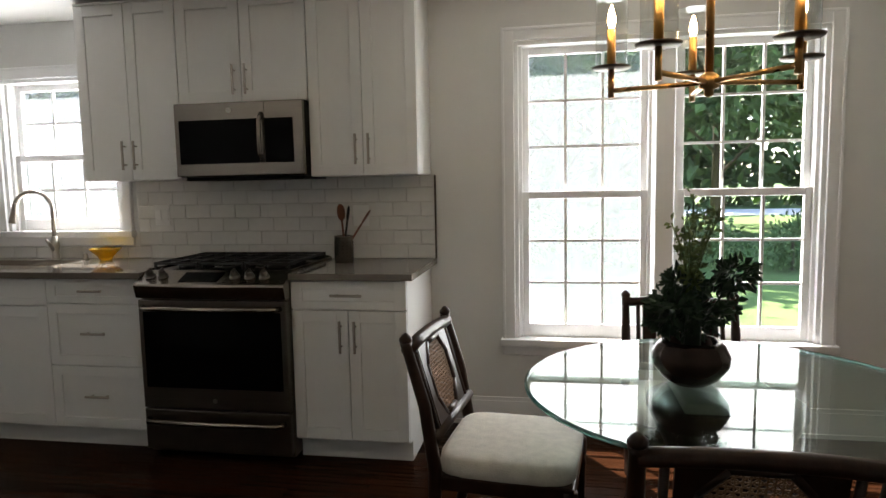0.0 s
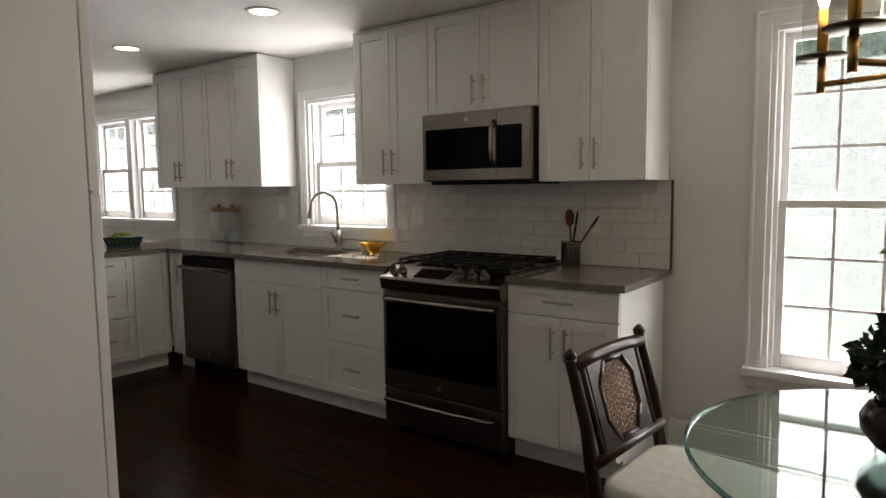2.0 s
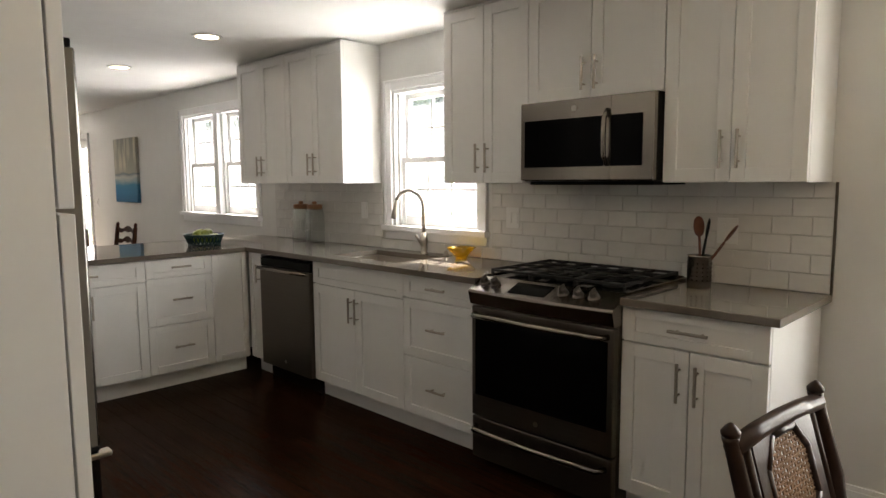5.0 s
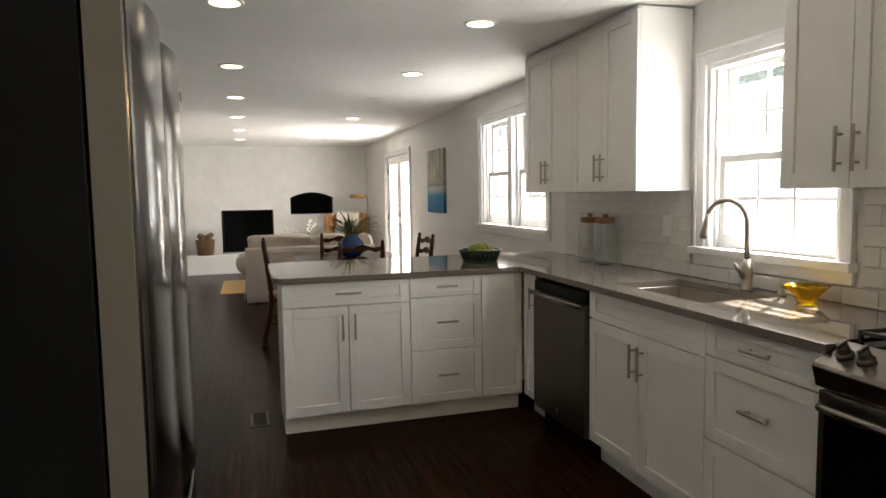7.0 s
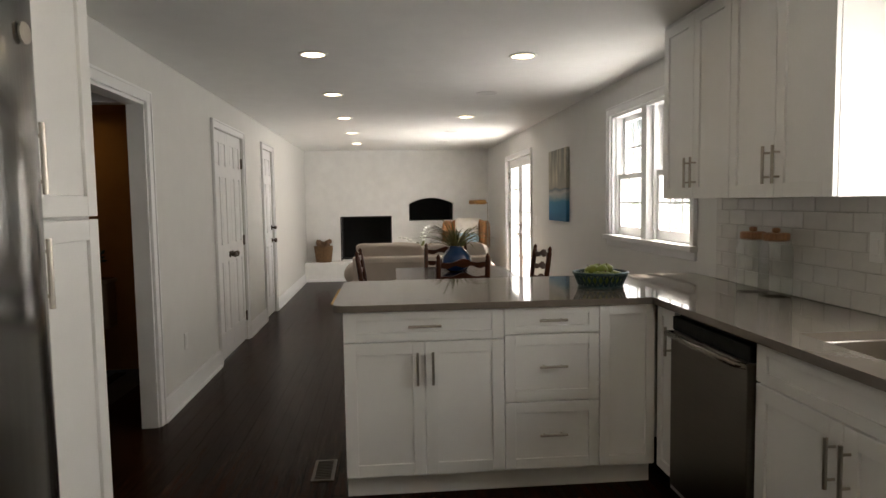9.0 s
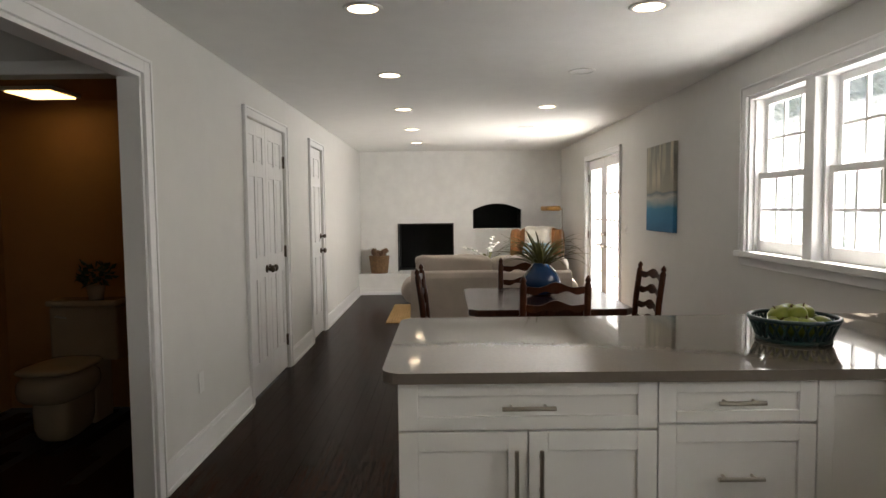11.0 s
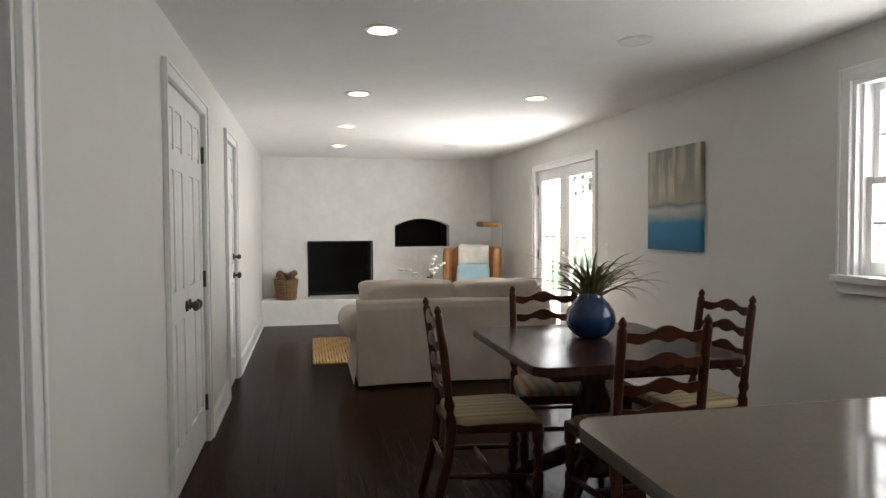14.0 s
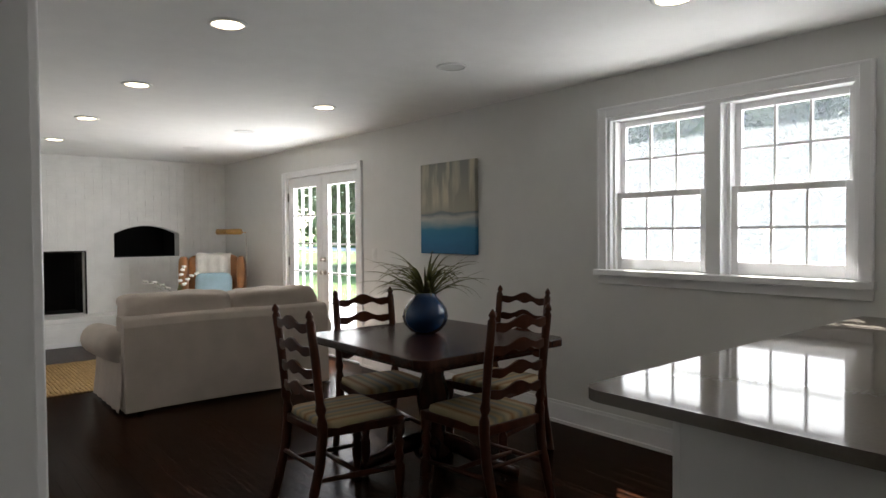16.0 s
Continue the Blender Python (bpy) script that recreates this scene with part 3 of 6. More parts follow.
# windows
def window(name, x0, x1, z0, z1, units, cols, rows, label, screens):
    """A double-hung window: casing, sill, and for each unit two sashes with bars and panes."""
    top = thing(name, label, "window", kind="structure")
    w, y = 0.066, NORTH
    g = Geo()
    g.box(x0 - w, x0, y - 0.018, y, z0 - 0.012, z1 + w).box(x1, x1 + w, y - 0.018, y, z0 - 0.012, z1 + w).box(x0, x1, y - 0.018, y, z1, z1 + w)
    g.box(x0 - w, x0 - w + 0.015, y - 0.026, y - 0.018, z0, z1 + w).box(x1 + w - 0.015, x1 + w, y - 0.026, y - 0.018, z0, z1 + w).box(x0 - w + 0.015, x1 + w - 0.015, y - 0.026, y - 0.018, z1 + w - 0.015, z1 + w)
    part("frame", g, M["trim"], top, 0.003)
    g = Geo().box(x0 - w - 0.012, x1 + w + 0.012, y - 0.05, y, z0 - 0.025, z0 + 0.012).box(x0, x1, y, y + 0.14, z0 - 0.03, z0 + 0.012)
    g.box(x0 - w, x1 + w, y - 0.016, y, z0 - 0.08, z0 - 0.025)
    part("sill", g, M["trim"], top, 0.004)
    g = Geo().box(x0, x0 + 0.022, y, y + 0.15, z0, z1).box(x1 - 0.022, x1, y, y + 0.15, z0, z1).box(x0 + 0.022, x1 - 0.022, y, y + 0.15, z1 - 0.022, z1)
    part("jamb", g, M["trim"], top, 0.002)
    mull = 0.09
    uw = (x1 - x0 - mull * (units - 1)) / units
    zm = (z0 + z1) / 2 - 0.01
    for u in range(units):
        a = x0 + u * (uw + mull) + (0.022 if u == 0 else 0.012)
        b = x0 + u * (uw + mull) + uw - (0.022 if u == units - 1 else 0.012)
        if u:
            part("mullion", Geo().box(a - 0.012 - mull, a - 0.012, y - 0.018, y + 0.15, z0, z1 - 0.022), M["trim"], top, 0.004)
        # side tracks
        part("track", Geo().box(a, a + 0.018, y + 0.03, y + 0.12, z0, z1 - 0.022).box(b - 0.018, b, y + 0.03, y + 0.12, z0, z1 - 0.022), M["trim"], top)
        a, b = a + 0.018, b - 0.018
        for lo, hi, yy, foot in ((z0 + 0.004, zm + 0.02, y + 0.05, 0.078), (zm - 0.02, z1 - 0.022, y + 0.088, 0.035)):
            s = 0.034
            g = Geo().box(a, a + s, yy, yy + 0.032, lo, hi).box(b - s, b, yy, yy + 0.032, lo, hi).box(a + s, b - s, yy, yy + 0.032, lo, lo + foot).box(a + s, b - s, yy, yy + 0.032, hi - 0.038, hi)
            part("sash", g, M["trim"], top, 0.003)
            ga, gb, gl, gh = a + s, b - s, lo + foot, hi - 0.038
            g = Geo()
            for c in range(1, cols):
                xx = ga + (gb - ga) * c / cols
                g.box(xx - 0.007, xx + 0.007, yy + 0.006, yy + 0.024, gl, gh)
            for r in range(1, rows):
                zz = gl + (gh - gl) * r / rows
                g.box(ga, gb, yy + 0.008, yy + 0.022, zz - 0.007, zz + 0.007)
            part("bars", g, M["trim"], top)
            p = part("pane", Geo().box(ga - 0.004, gb + 0.004, yy + 0.013, yy + 0.017, gl - 0.004, gh + 0.004), M["pane"], top)
            p.visible_shadow = False
        if screens[u]:
            p = part("screen", Geo().box(a, b, y + 0.135, y + 0.136, z0 + 0.004, z1 - 0.03), M["screen"], top)
            p.visible_shadow = False
    return top


window("window_1", *HOLES_N[0], 2, 3, 3, "tall white double-hung window pair with small panes", (True, False))
window("window_2", *HOLES_N[1], 1, 3, 2, "white double-hung window above the kitchen sink", (True,))
window("window_3", *HOLES_N[2], 2, 3, 2, "white double-hung window pair with six-pane sashes", (True, True))


def french_leaf(x0, x1, hinge_left):
    d = thing("door_french", "white glazed french door leaf with fifteen panes", "door", kind="structure")
    y0, y1, z0, z1 = NORTH + 0.03, NORTH + 0.072, 0.012, 1.972
    s = 0.125
    g = Geo().box(x0, x0 + s, y0, y1, z0, z1).box(x1 - s, x1, y0, y1, z0, z1).box(x0 + s, x1 - s, y0, y1, z0, 0.25).box(x0 + s, x1 - s, y0, y1, z1 - 0.12, z1)
    part("frame", g, M["trim"], d, 0.004)
    g, ga, gb = Geo(), x0 + s, x1 - s
    for c in (1, 2):
        xx = ga + (gb - ga) * c / 3
        g.box(xx - 0.009, xx + 0.009, y0 + 0.006, y1 - 0.006, 0.25, z1 - 0.12)
    for r in range(1, 5):
        zz = 0.25 + (z1 - 0.37) * r / 5
        g.box(ga, gb, y0 + 0.009, y1 - 0.009, zz - 0.009, zz + 0.009)
    part("bars", g, M["trim"], d)
    p = part("pane", Geo().box(ga - 0.004, gb + 0.004, y0 + 0.019, y0 + 0.023, 0.246, z1 - 0.116), M["pane"], d)
    p.visible_shadow = False
    for zz in (0.25, 1.0, 1.75):
        xx = x0 + 0.006 if hinge_left else x1 - 0.006
        part("hinge", Geo().tube([(xx, y0 - 0.006, zz - 0.05), (xx, y0 - 0.006, zz + 0.05)], 0.008, 8), M["bronze"], d)
    return d


french_leaf(-11.325, -10.523, True)
fr = french_leaf(-10.517, -9.715, False)
for zz, r in ((0.90, 0.026), (1.04, 0.02)):
    part("knob", Geo().lathe([(0.03, 0), (0.03, 0.008), (0.011, 0.012), (0.011, 0.03), (r, 0.04), (r, 0.055), (r * 0.5, 0.066)], 14).moved(pose(-10.46, NORTH + 0.03, zz, 90)), M["nickel"], fr, smooth=True)


def panel_door(x0, x1, knob_x, deadbolt, cols=2, dark=True):
    """A six-panel door with raised fields, in the south wall."""
    d = thing("door_panelled", "white six-panel wooden door, closed", "door", kind="structure")
    y1, y0, z0, z1 = SOUTH - 0.012, SOUTH - 0.047, 0.012, 2.026
    rows = [(0.24, 0.86), (1.02, 1.62), (1.72, 1.92)]
    st, mid = (0.075, 0.05)
    g = Geo().box(x0, x1, y0, y1 - 0.010, z0, z1)
    cw = (x1 - x0 - 2 * st - mid * (cols - 1)) / cols
    xs = [(x0 + st + i * (cw + mid), x0 + st + i * (cw + mid) + cw) for i in range(cols)]
    at = x0
    for a, b in xs:
        g.box(at, a, y1 - 0.010, y1, z0, z1)
        at = b
    g.box(at, x1, y1 - 0.010, y1, z0, z1)
    edge = [z0] + [z for r in rows for z in r] + [z1]
    for a, b in xs:
        for k in range(0, len(edge), 2):
            g.box(a, b, y1 - 0.010, y1, edge[k], edge[k + 1])
        for lo, hi in rows:
            g.box(a + 0.022, b - 0.022, y1 - 0.010, y1 - 0.003, lo + 0.022, hi - 0.022)
    part("leaf", g, M["trim"], d, 0.0025)
    for zz, r in ((0.92, 0.028),) + (((1.08, 0.022),) if deadbolt else ()):
        part("knob", Geo().lathe([(0.03, 0), (0.03, 0.008), (0.011, 0.012), (0.011, 0.03), (r, 0.042), (r, 0.055), (r * 0.5, 0.066)], 14).moved(pose(knob_x, y1, zz, -90)), M["bronze"], d, smooth=True)
    hx = x0 if abs(knob_x - x1) < abs(knob_x - x0) else x1
    for zz in (0.25, 1.02, 1.78):
        part("hinge", Geo().tube([(hx, y1 + 0.008, zz - 0.05), (hx, y1 + 0.008, zz + 0.05)], 0.009, 8).box(hx - 0.02, hx + 0.02, y1 + 0.0005, y1 + 0.003, zz - 0.045, zz + 0.045), M["bronze"], d)
    return d


panel_door(-8.187, -7.657, -7.70, False)
panel_door(-7.653, -7.123, -7.61, False)
panel_door(-9.882, -9.258, -9.82, True)

# hall behind the cased opening, and the bathroom beyond it
BW = -7.10
structure("wall_hall_west", Geo().box(-5.70, -5.60, -0.28, SOUTH - 0.10, 2.0, CEIL).box(-5.70, -5.60, -1.0, -0.28, 0, CEIL), M["wall"], "pale grey hall wall with a bathroom doorway")
structure("trim_bath_door", Geo().box(-5.598, -5.582, -0.34, -0.28, 0, 2.06).box(-5.598, -5.582, -0.28, 0.599, 2.0, 2.06), M["trim"], "white painted bathroom door casing", 0.003)
structure("wall_hall_back", Geo().box(-5.70, -3.3, -1.1, -1.0, 0, CEIL), M["wall"], "plain pale grey hall wall")
structure("wall_hall_east", Geo().box(-3.45, -3.35, -1.0, SOUTH - 0.10, 0, CEIL), M["wall"], "plain pale grey hall wall")
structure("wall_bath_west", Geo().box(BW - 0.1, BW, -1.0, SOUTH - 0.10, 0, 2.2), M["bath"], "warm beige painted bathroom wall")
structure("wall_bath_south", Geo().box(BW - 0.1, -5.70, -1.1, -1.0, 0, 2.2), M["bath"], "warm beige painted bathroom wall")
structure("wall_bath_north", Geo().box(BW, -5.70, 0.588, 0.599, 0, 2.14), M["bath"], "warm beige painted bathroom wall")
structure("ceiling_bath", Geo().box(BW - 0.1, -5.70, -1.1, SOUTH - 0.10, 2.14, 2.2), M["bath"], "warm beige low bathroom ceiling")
lamp = thing("ceiling_lamp", "square flush ceiling lamp glowing warm", "lamp", pose(-6.72, -0.45, 2.14))
part("tray", Geo().box(-0.16, 0.16, -0.16, 0.16, -0.025, 0), M["plate"], lamp, 0.004)
part("diffuser", Geo().box(-0.14, 0.14, -0.14, 0.14, -0.034, -0.026), M["bathlamp"], lamp, 0.004)

# outdoors
ground = structure("ground", Geo().box(-300, 300, NORTH + 0.15, 600, -0.5, -0.25), M["lawn"], "sunlit green lawn")
structure("pavement", Geo().box(-16, -1.8, NORTH + 0.15, 11.4, -0.25, -0.16), M["patio"], "pale concrete patio along the house")
structure("eaves", Geo().box(WEST - 0.5, EAST + 0.5, NORTH + 0.15, NORTH + 0.45, CEIL + 0.12, CEIL + 0.2), M["trim"], "white boarded eaves")
structure("roof", Geo().box(WEST - 0.6, EAST + 0.6, -2, NORTH + 0.45, CEIL + 0.2, CEIL + 0.4), M["lawn_far"], "plain grey roof")

# ---- kitchen ----


def bar_pull(parent, c, length, upright, name="handle"):
    """A bar pull on two posts, standing off a front that faces -y."""
    g, r = Geo(), 0.0065
    d = Vector((0, 0, 1)) if upright else Vector((1, 0, 0))
    c = Vector(c) + Vector((0, -0.030, 0))
    g.tube([c - d * length / 2, c + d * length / 2], r, 10)
    for s in (-1, 1):
        p = c + d * s * length * 0.32
        g.tube([p, p + Vector((0, 0.030, 0))], 0.0045, 8)
    part(name, g, M["nickel"], parent, smooth=False, label="brushed nickel bar pull")


def shaker(parent, x0, x1, z0, z1, pull=None, name="door", rail=0.055):
    """A front with a raised frame and a sunken field, its face at y = -0.02."""
    g = Geo()
    gap = 0.0018
    x0, x1, z0, z1 = x0 + gap, x1 - gap, z0 + gap, z1 - gap
    rz = min(rail, (z1 - z0) * 0.28)
    g.box(x0, x0 + rail, -0.02, 0, z0, z1).box(x1 - rail, x1, -0.02, 0, z0, z1)
    g.box(x0 + rail, x1 - rail, -0.02, 0, z0, z0 + rz).box(x0 + rail, x1 - rail, -0.02, 0, z1 - rz, z1)
    g.box(x0 + rail, x1 - rail, -0.011, -0.002, z0 + rz, z1 - rz)
    d = part(name, g, M["cab"], parent, 0.0016)
    if pull:
        kind, cx, cz, ln = pull
        bar_pull(d, (cx, -0.02, cz), ln, kind == "v")
    return d


def carcass(c, w, depth, z0, z1, toe=0.105):
    g = Geo()
    g.box(0, w, 0.0, depth, max(z0, toe) if z0 < 0.01 else z0, z1)
    if z0 < 0.01:
        g.box(0, w, 0.05, depth, 0, toe)
    return part("body", g, M["cab"], c, 0.001)


def base_cabinet(m, w, fronts, label, depth=0.60):
    c = thing("base_cabinet", label, "cabinet", m, "white base cabinets")
    carcass(c, w, depth, 0, 0.64 if fronts == "sink" else 0.886)
    if fronts == "doors":
        shaker(c, 0, w, 0.745, 0.882, ("h", w / 2, 0.815, 0.15), "drawer")
        shaker(c, 0, w / 2, 0.115, 0.741, ("v", w / 2 - 0.035, 0.62, 0.15))
        shaker(c, w / 2, w, 0.115, 0.741, ("v", w / 2 + 0.035, 0.62, 0.15))
    elif fronts == "sink":
        g = Geo()
        g.box(0, 0.018, 0, depth, 0.64, 0.886)
        g.box(w - 0.018, w, 0, depth, 0.64, 0.886)
        g.box(0.018, w - 0.018, 0, 0.018, 0.64, 0.886)
        g.box(0.018, w - 0.018, depth - 0.018, depth, 0.64, 0.886)
        part("upper_frame", g, M["cab"], c)
        shaker(c, 0, w, 0.745, 0.882, None, "false_front")
        shaker(c, 0, w / 2, 0.115, 0.741, ("v", w / 2 - 0.03, 0.62, 0.15))
        shaker(c, w / 2, w, 0.115, 0.741, ("v", w / 2 + 0.03, 0.62, 0.15))
    elif fronts == "drawers":
        for lo, hi in ((0.76, 0.882), (0.44, 0.756), (0.115, 0.436)):
            shaker(c, 0, w, lo, hi, ("h", w / 2, hi - 0.058 if hi > 0.8 else (lo + hi) / 2 + 0.01, 0.13), "drawer", 0.05)
    else:
        shaker(c, 0, w, 0.115, 0.882, ("v", w - 0.03, 0.74, 0.13) if fronts == "pull" else None, "door", 0.045)
    return c


N3 = 3.405
base_cabinet(pose(-1.42, N3, 0), 0.56, "doors", "white shaker base cabinet with one drawer and two doors", 0.585)
base_cabinet(pose(-2.73, N3, 0), 0.54, "drawers", "white shaker cabinet with three drawers beside the range", 0.585)
base_cabinet(pose(-3.585, N3, 0), 0.855, "sink", "white shaker sink cabinet with two doors", 0.585)
base_cabinet(pose(-4.39, N3, 0), 0.18, "pull", "narrow white shaker cabinet at the counter's corner", 0.585)
PX = -4.43
base_cabinet(pose(PX, 1.93, 0, 0, 0, 90), 0.735, "doors", "white shaker peninsula cabinet with drawer and doors")
base_cabinet(pose(PX, 2.665, 0, 0, 0, 90), 0.45, "drawers", "white shaker peninsula cabinet with three drawers")
base_cabinet(pose(PX, 3.115, 0, 0, 0, 90), 0.27, "blank", "plain white shaker corner panel of the peninsula")
pb = thing("peninsula_back", "plain white panel closing the peninsula's back", "panel", pose(-5.03, 1.93, 0))
part("body", Geo().box(-0.018, 0, 0, 2.066, 0, 0.886), M["cab"], pb, 0.001)
part("shoe", Geo().box(-0.032, -0.018, 0, 2.04, 0, 0.1), M["cab"], pb, 0.002)

# counters, with a hole for the sink
SX0, SX1, SY0, SY1 = -3.53, -2.90, 3.50, 3.87
ct = thing("countertop", "polished grey-brown quartz countertop with a peninsula", "countertop", pose(0, 0, 0.886))
g = Geo()
T = 0.031
g.box(-5.295, -4.384, 1.95, 3.997, 0, T)
r = 0.065
out = [(-4.384, 1.95), (-5.295, 1.95)] + [(-5.295 + r - r * math.cos(a), 1.885 + r - r * math.sin(a)) for a in [radians(15 * k) for k in range(7)]] + [(-4.384 - r + r * math.sin(a), 1.885 + r - r * math.cos(a)) for a in [radians(15 * k) for k in range(7)]]
g.slab(out[1:-1] + [out[-1]], 0, T)
g.box(-4.384, SX0, 3.36, 3.997, 0, T).box(SX1, -2.187, 3.36, 3.997, 0, T).box(SX0, SX1, 3.36, SY0, 0, T).box(SX0, SX1, SY1, 3.997, 0, T)
part("slab", g, M["counter"], ct)
part("end_slab", Geo().box(-1.418, -0.825, 3.36, 3.997, 0, T), M["counter"], ct, 0.003)

sink = thing("sink", "undermounted stainless steel sink basin", "sink", pose(SX0, SY0, 0.886))
w, d = SX1 - SX0, SY1 - SY0
g = Geo()
t = 0.012
g.box(-t, 0, -t, d + t, -0.2, -0.001).box(w, w + t, -t, d + t, -0.2, -0.001).box(0, w, -t, 0, -0.2, -0.001).box(0, w, d, d + t, -0.2, -0.001).box(-t, w + t, -t, d + t, -0.212, -0.2)
part("basin", g, M["sink_steel"], sink, 0.004)
part("drain", Geo().lathe([(0.045, 0), (0.045, 0.004), (0.03, 0.003), (0.0, 0.001)], 18, (w / 2, d / 2, -0.2)), M["nickel"], sink)

fa = thing("kitchen_faucet", "brushed nickel gooseneck pull-down kitchen faucet", "faucet", pose(-3.115, 3.915, 0.917))
part("base", Geo().lathe([(0.028, 0), (0.028, 0.006), (0.021, 0.012), (0.021, 0.05), (0.026, 0.085), (0.017, 0.14)], 18), M["nickel"], fa, smooth=True)
pts = [(0, 0, 0.13), (0, 0, 0.30)] + [(-0.105 + 0.105 * math.cos(a), -0.05 * (1 - math.cos(a)) / 2, 0.30 + 0.105 * math.sin(a)) for a in [radians(12 * k) for k in range(1, 14)]]
part("neck", Geo().tube(pts, 0.0125, 12), M["nickel"], fa, smooth=True)
e = Vector(pts[-1])
part("spray_head", Geo().tube([e, e + Vector((-0.012, -0.002, -0.05)), e + Vector((-0.028, -0.006, -0.12))], [0.0135, 0.016, 0.019], 14), M["nickel"], fa, smooth=True)
part("lever", Geo().tube([(0, -0.018, 0.06), (0.012, -0.06, 0.10), (0.018, -0.085, 0.125)], [0.012, 0.009, 0.007], 10), M["nickel"], fa, smooth=True)
so = thing("soap_dispenser", "small brushed nickel air-gap cap by the sink", "dispenser", pose(-2.93, 3.93, 0.917))
part("cap", Geo().lathe([(0.022, 0), (0.022, 0.005), (0.014, 0.01), (0.014, 0.03), (0.006, 0.036)], 16), M["nickel"], so, smooth=True)

# wall cabinets


def wall_cabinet(x0, x1, z0, doors, label, pull_z):
    c = thing("wall_cabinet", label, "cabinet", pose(x0, 3.69, 0), "white wall cabinets")
    w = x1 - x0
    part("body", Geo().box(0, w, 0, 0.306, z0, CEIL - 0.012), M["cab"], c, 0.001)
    for i in range(doors):
        a, b = w * i / doors, w * (i + 1) / doors
        left = i % 2 == 0
        shaker(c, a, b, z0, 2.285, ("v", b - 0.033 if left else a + 0.033, pull_z, 0.15))
    part("crown", Geo().box(-0.0005, w + 0.0005, -0.018, 0.01, 2.287, CEIL - 0.012), M["cab"], c, 0.001)
    return c


wall_cabinet(-1.405, -0.85, 1.37, 2, "white shaker wall cabinet with two tall doors", 1.50)
wall_cabinet(-2.11, -1.407, 1.755, 2, "short white shaker wall cabinet above the microwave", 1.865)
wall_cabinet(-2.69, -2.112, 1.37, 2, "white shaker wall cabinet with two doors", 1.50)
wall_cabinet(-4.30, -3.62, 1.37, 2, "white shaker wall cabinet beside the sink window", 1.50)
wall_cabinet(-4.988, -4.302, 1.37, 2, "white shaker wall cabinet at the end of the run", 1.50)

mw = thing("microwave", "stainless over-the-range microwave with black glass door", "microwave", pose(-2.10, 3.60, 1.378))
W = 0.69
part("case", Geo().box(0, W, 0.03, 0.396, 0, 0.372), M["plastic"], mw, 0.003)
part("front", Geo().box(0, W, 0, 0.028, 0.004, 0.370), M["steel"], mw, 0.004)
part("window", Geo().box(0.025, 0.455, -0.004, 0.002, 0.065, 0.285), M["black"], mw, 0.002)
part("control_panel", Geo().box(0.49, 0.638, -0.004, 0.002, 0.065, 0.285), M["black"], mw, 0.002)
part("handle", Geo().tube([(0.472, 0.0, 0.07), (0.472, -0.03, 0.11), (0.472, -0.034, 0.19), (0.472, -0.03, 0.27), (0.472, 0.0, 0.31)], 0.011, 10), M["steel"], mw, smooth=True)
part("badge", Geo().lathe([(0.014, 0), (0.014, 0.003)], 18).moved(pose(0.30, 0, 0.328, 90)), M["nickel"], mw)
part("seam", Geo().box(0.488, 0.4895, -0.0008, 0.001, 0.005, 0.369), M["gap"], mw)
part("vent", Geo().box(0.02, W - 0.02, 0.05, 0.36, -0.018, -0.001), M["plastic"], mw, 0.003)

# range
rg = thing("gas_range", "slate steel slide-in gas range with black grates", "range", pose(-2.186, 3.345, 0))
W = 0.765
part("body", Geo().box(0.003, W - 0.003, 0.03, 0.64, 0.02, 0.90), M["steel_dark"], rg, 0.003)
for x in (0.055, W - 0.055):
    for y in (0.1, 0.53):
        part("foot", Geo().lathe([(0.02, 0), (0.025, 0.02)], 10, (x, y, 0)), M["plastic"], rg)
part("oven_door", Geo().box(0.004, W - 0.004, -0.012, 0.028, 0.255, 0.79), M["steel_dark"], rg, 0.005)
part("oven_window", Geo().box(0.03, W - 0.03, -0.017, -0.01, 0.36, 0.735), M["black"], rg, 0.002)
part("drawer", Geo().box(0.004, W - 0.004, -0.010, 0.028, 0.045, 0.248), M["steel_dark"], rg, 0.005)
for z in (0.755, 0.20):
    part("handle", Geo().tube([(0.03, -0.012, z)] + [(0.05 + (W - 0.1) * k / 8, -0.055 - 0.012 * math.sin(math.pi * k / 8), z) for k in range(9)] + [(W - 0.03, -0.012, z)], 0.013, 10), M["steel"], rg, smooth=True)
g = Geo()
nb = 14
vs = []
for k in range(nb + 1):
    u = k / nb
    bow = 0.022 * (1 - (2 * u - 1) ** 2)
    vs += [(W * u, -0.018 - bow, 0.80), (W * u, -0.035 - bow, 0.862), (W * u, -0.028 - bow, 0.872), (W * u, 0.085, 0.925), (W * u, 0.085, 0.80)]
g.add(vs, [(5 * k + i, 5 * k + 5 + i, 5 * k + 5 + (i + 1) % 5, 5 * k + (i + 1) % 5) for k in range(nb) for i in range(5)])
g.add(vs[:5], [(4, 3, 2, 1, 0)]).add(vs[-5:], [(0, 1, 2, 3, 4)])
part("control_panel", g, M["steel"], rg, 0.003)
slope = math.degrees(math.atan2(0.053, 0.125))
part("display", Geo().box(-0.10, 0.10, -0.045, 0.045, 0, 0.003).moved(pose(0.33, 0.016, 0.8975, slope)), M["black"], rg, 0.001)
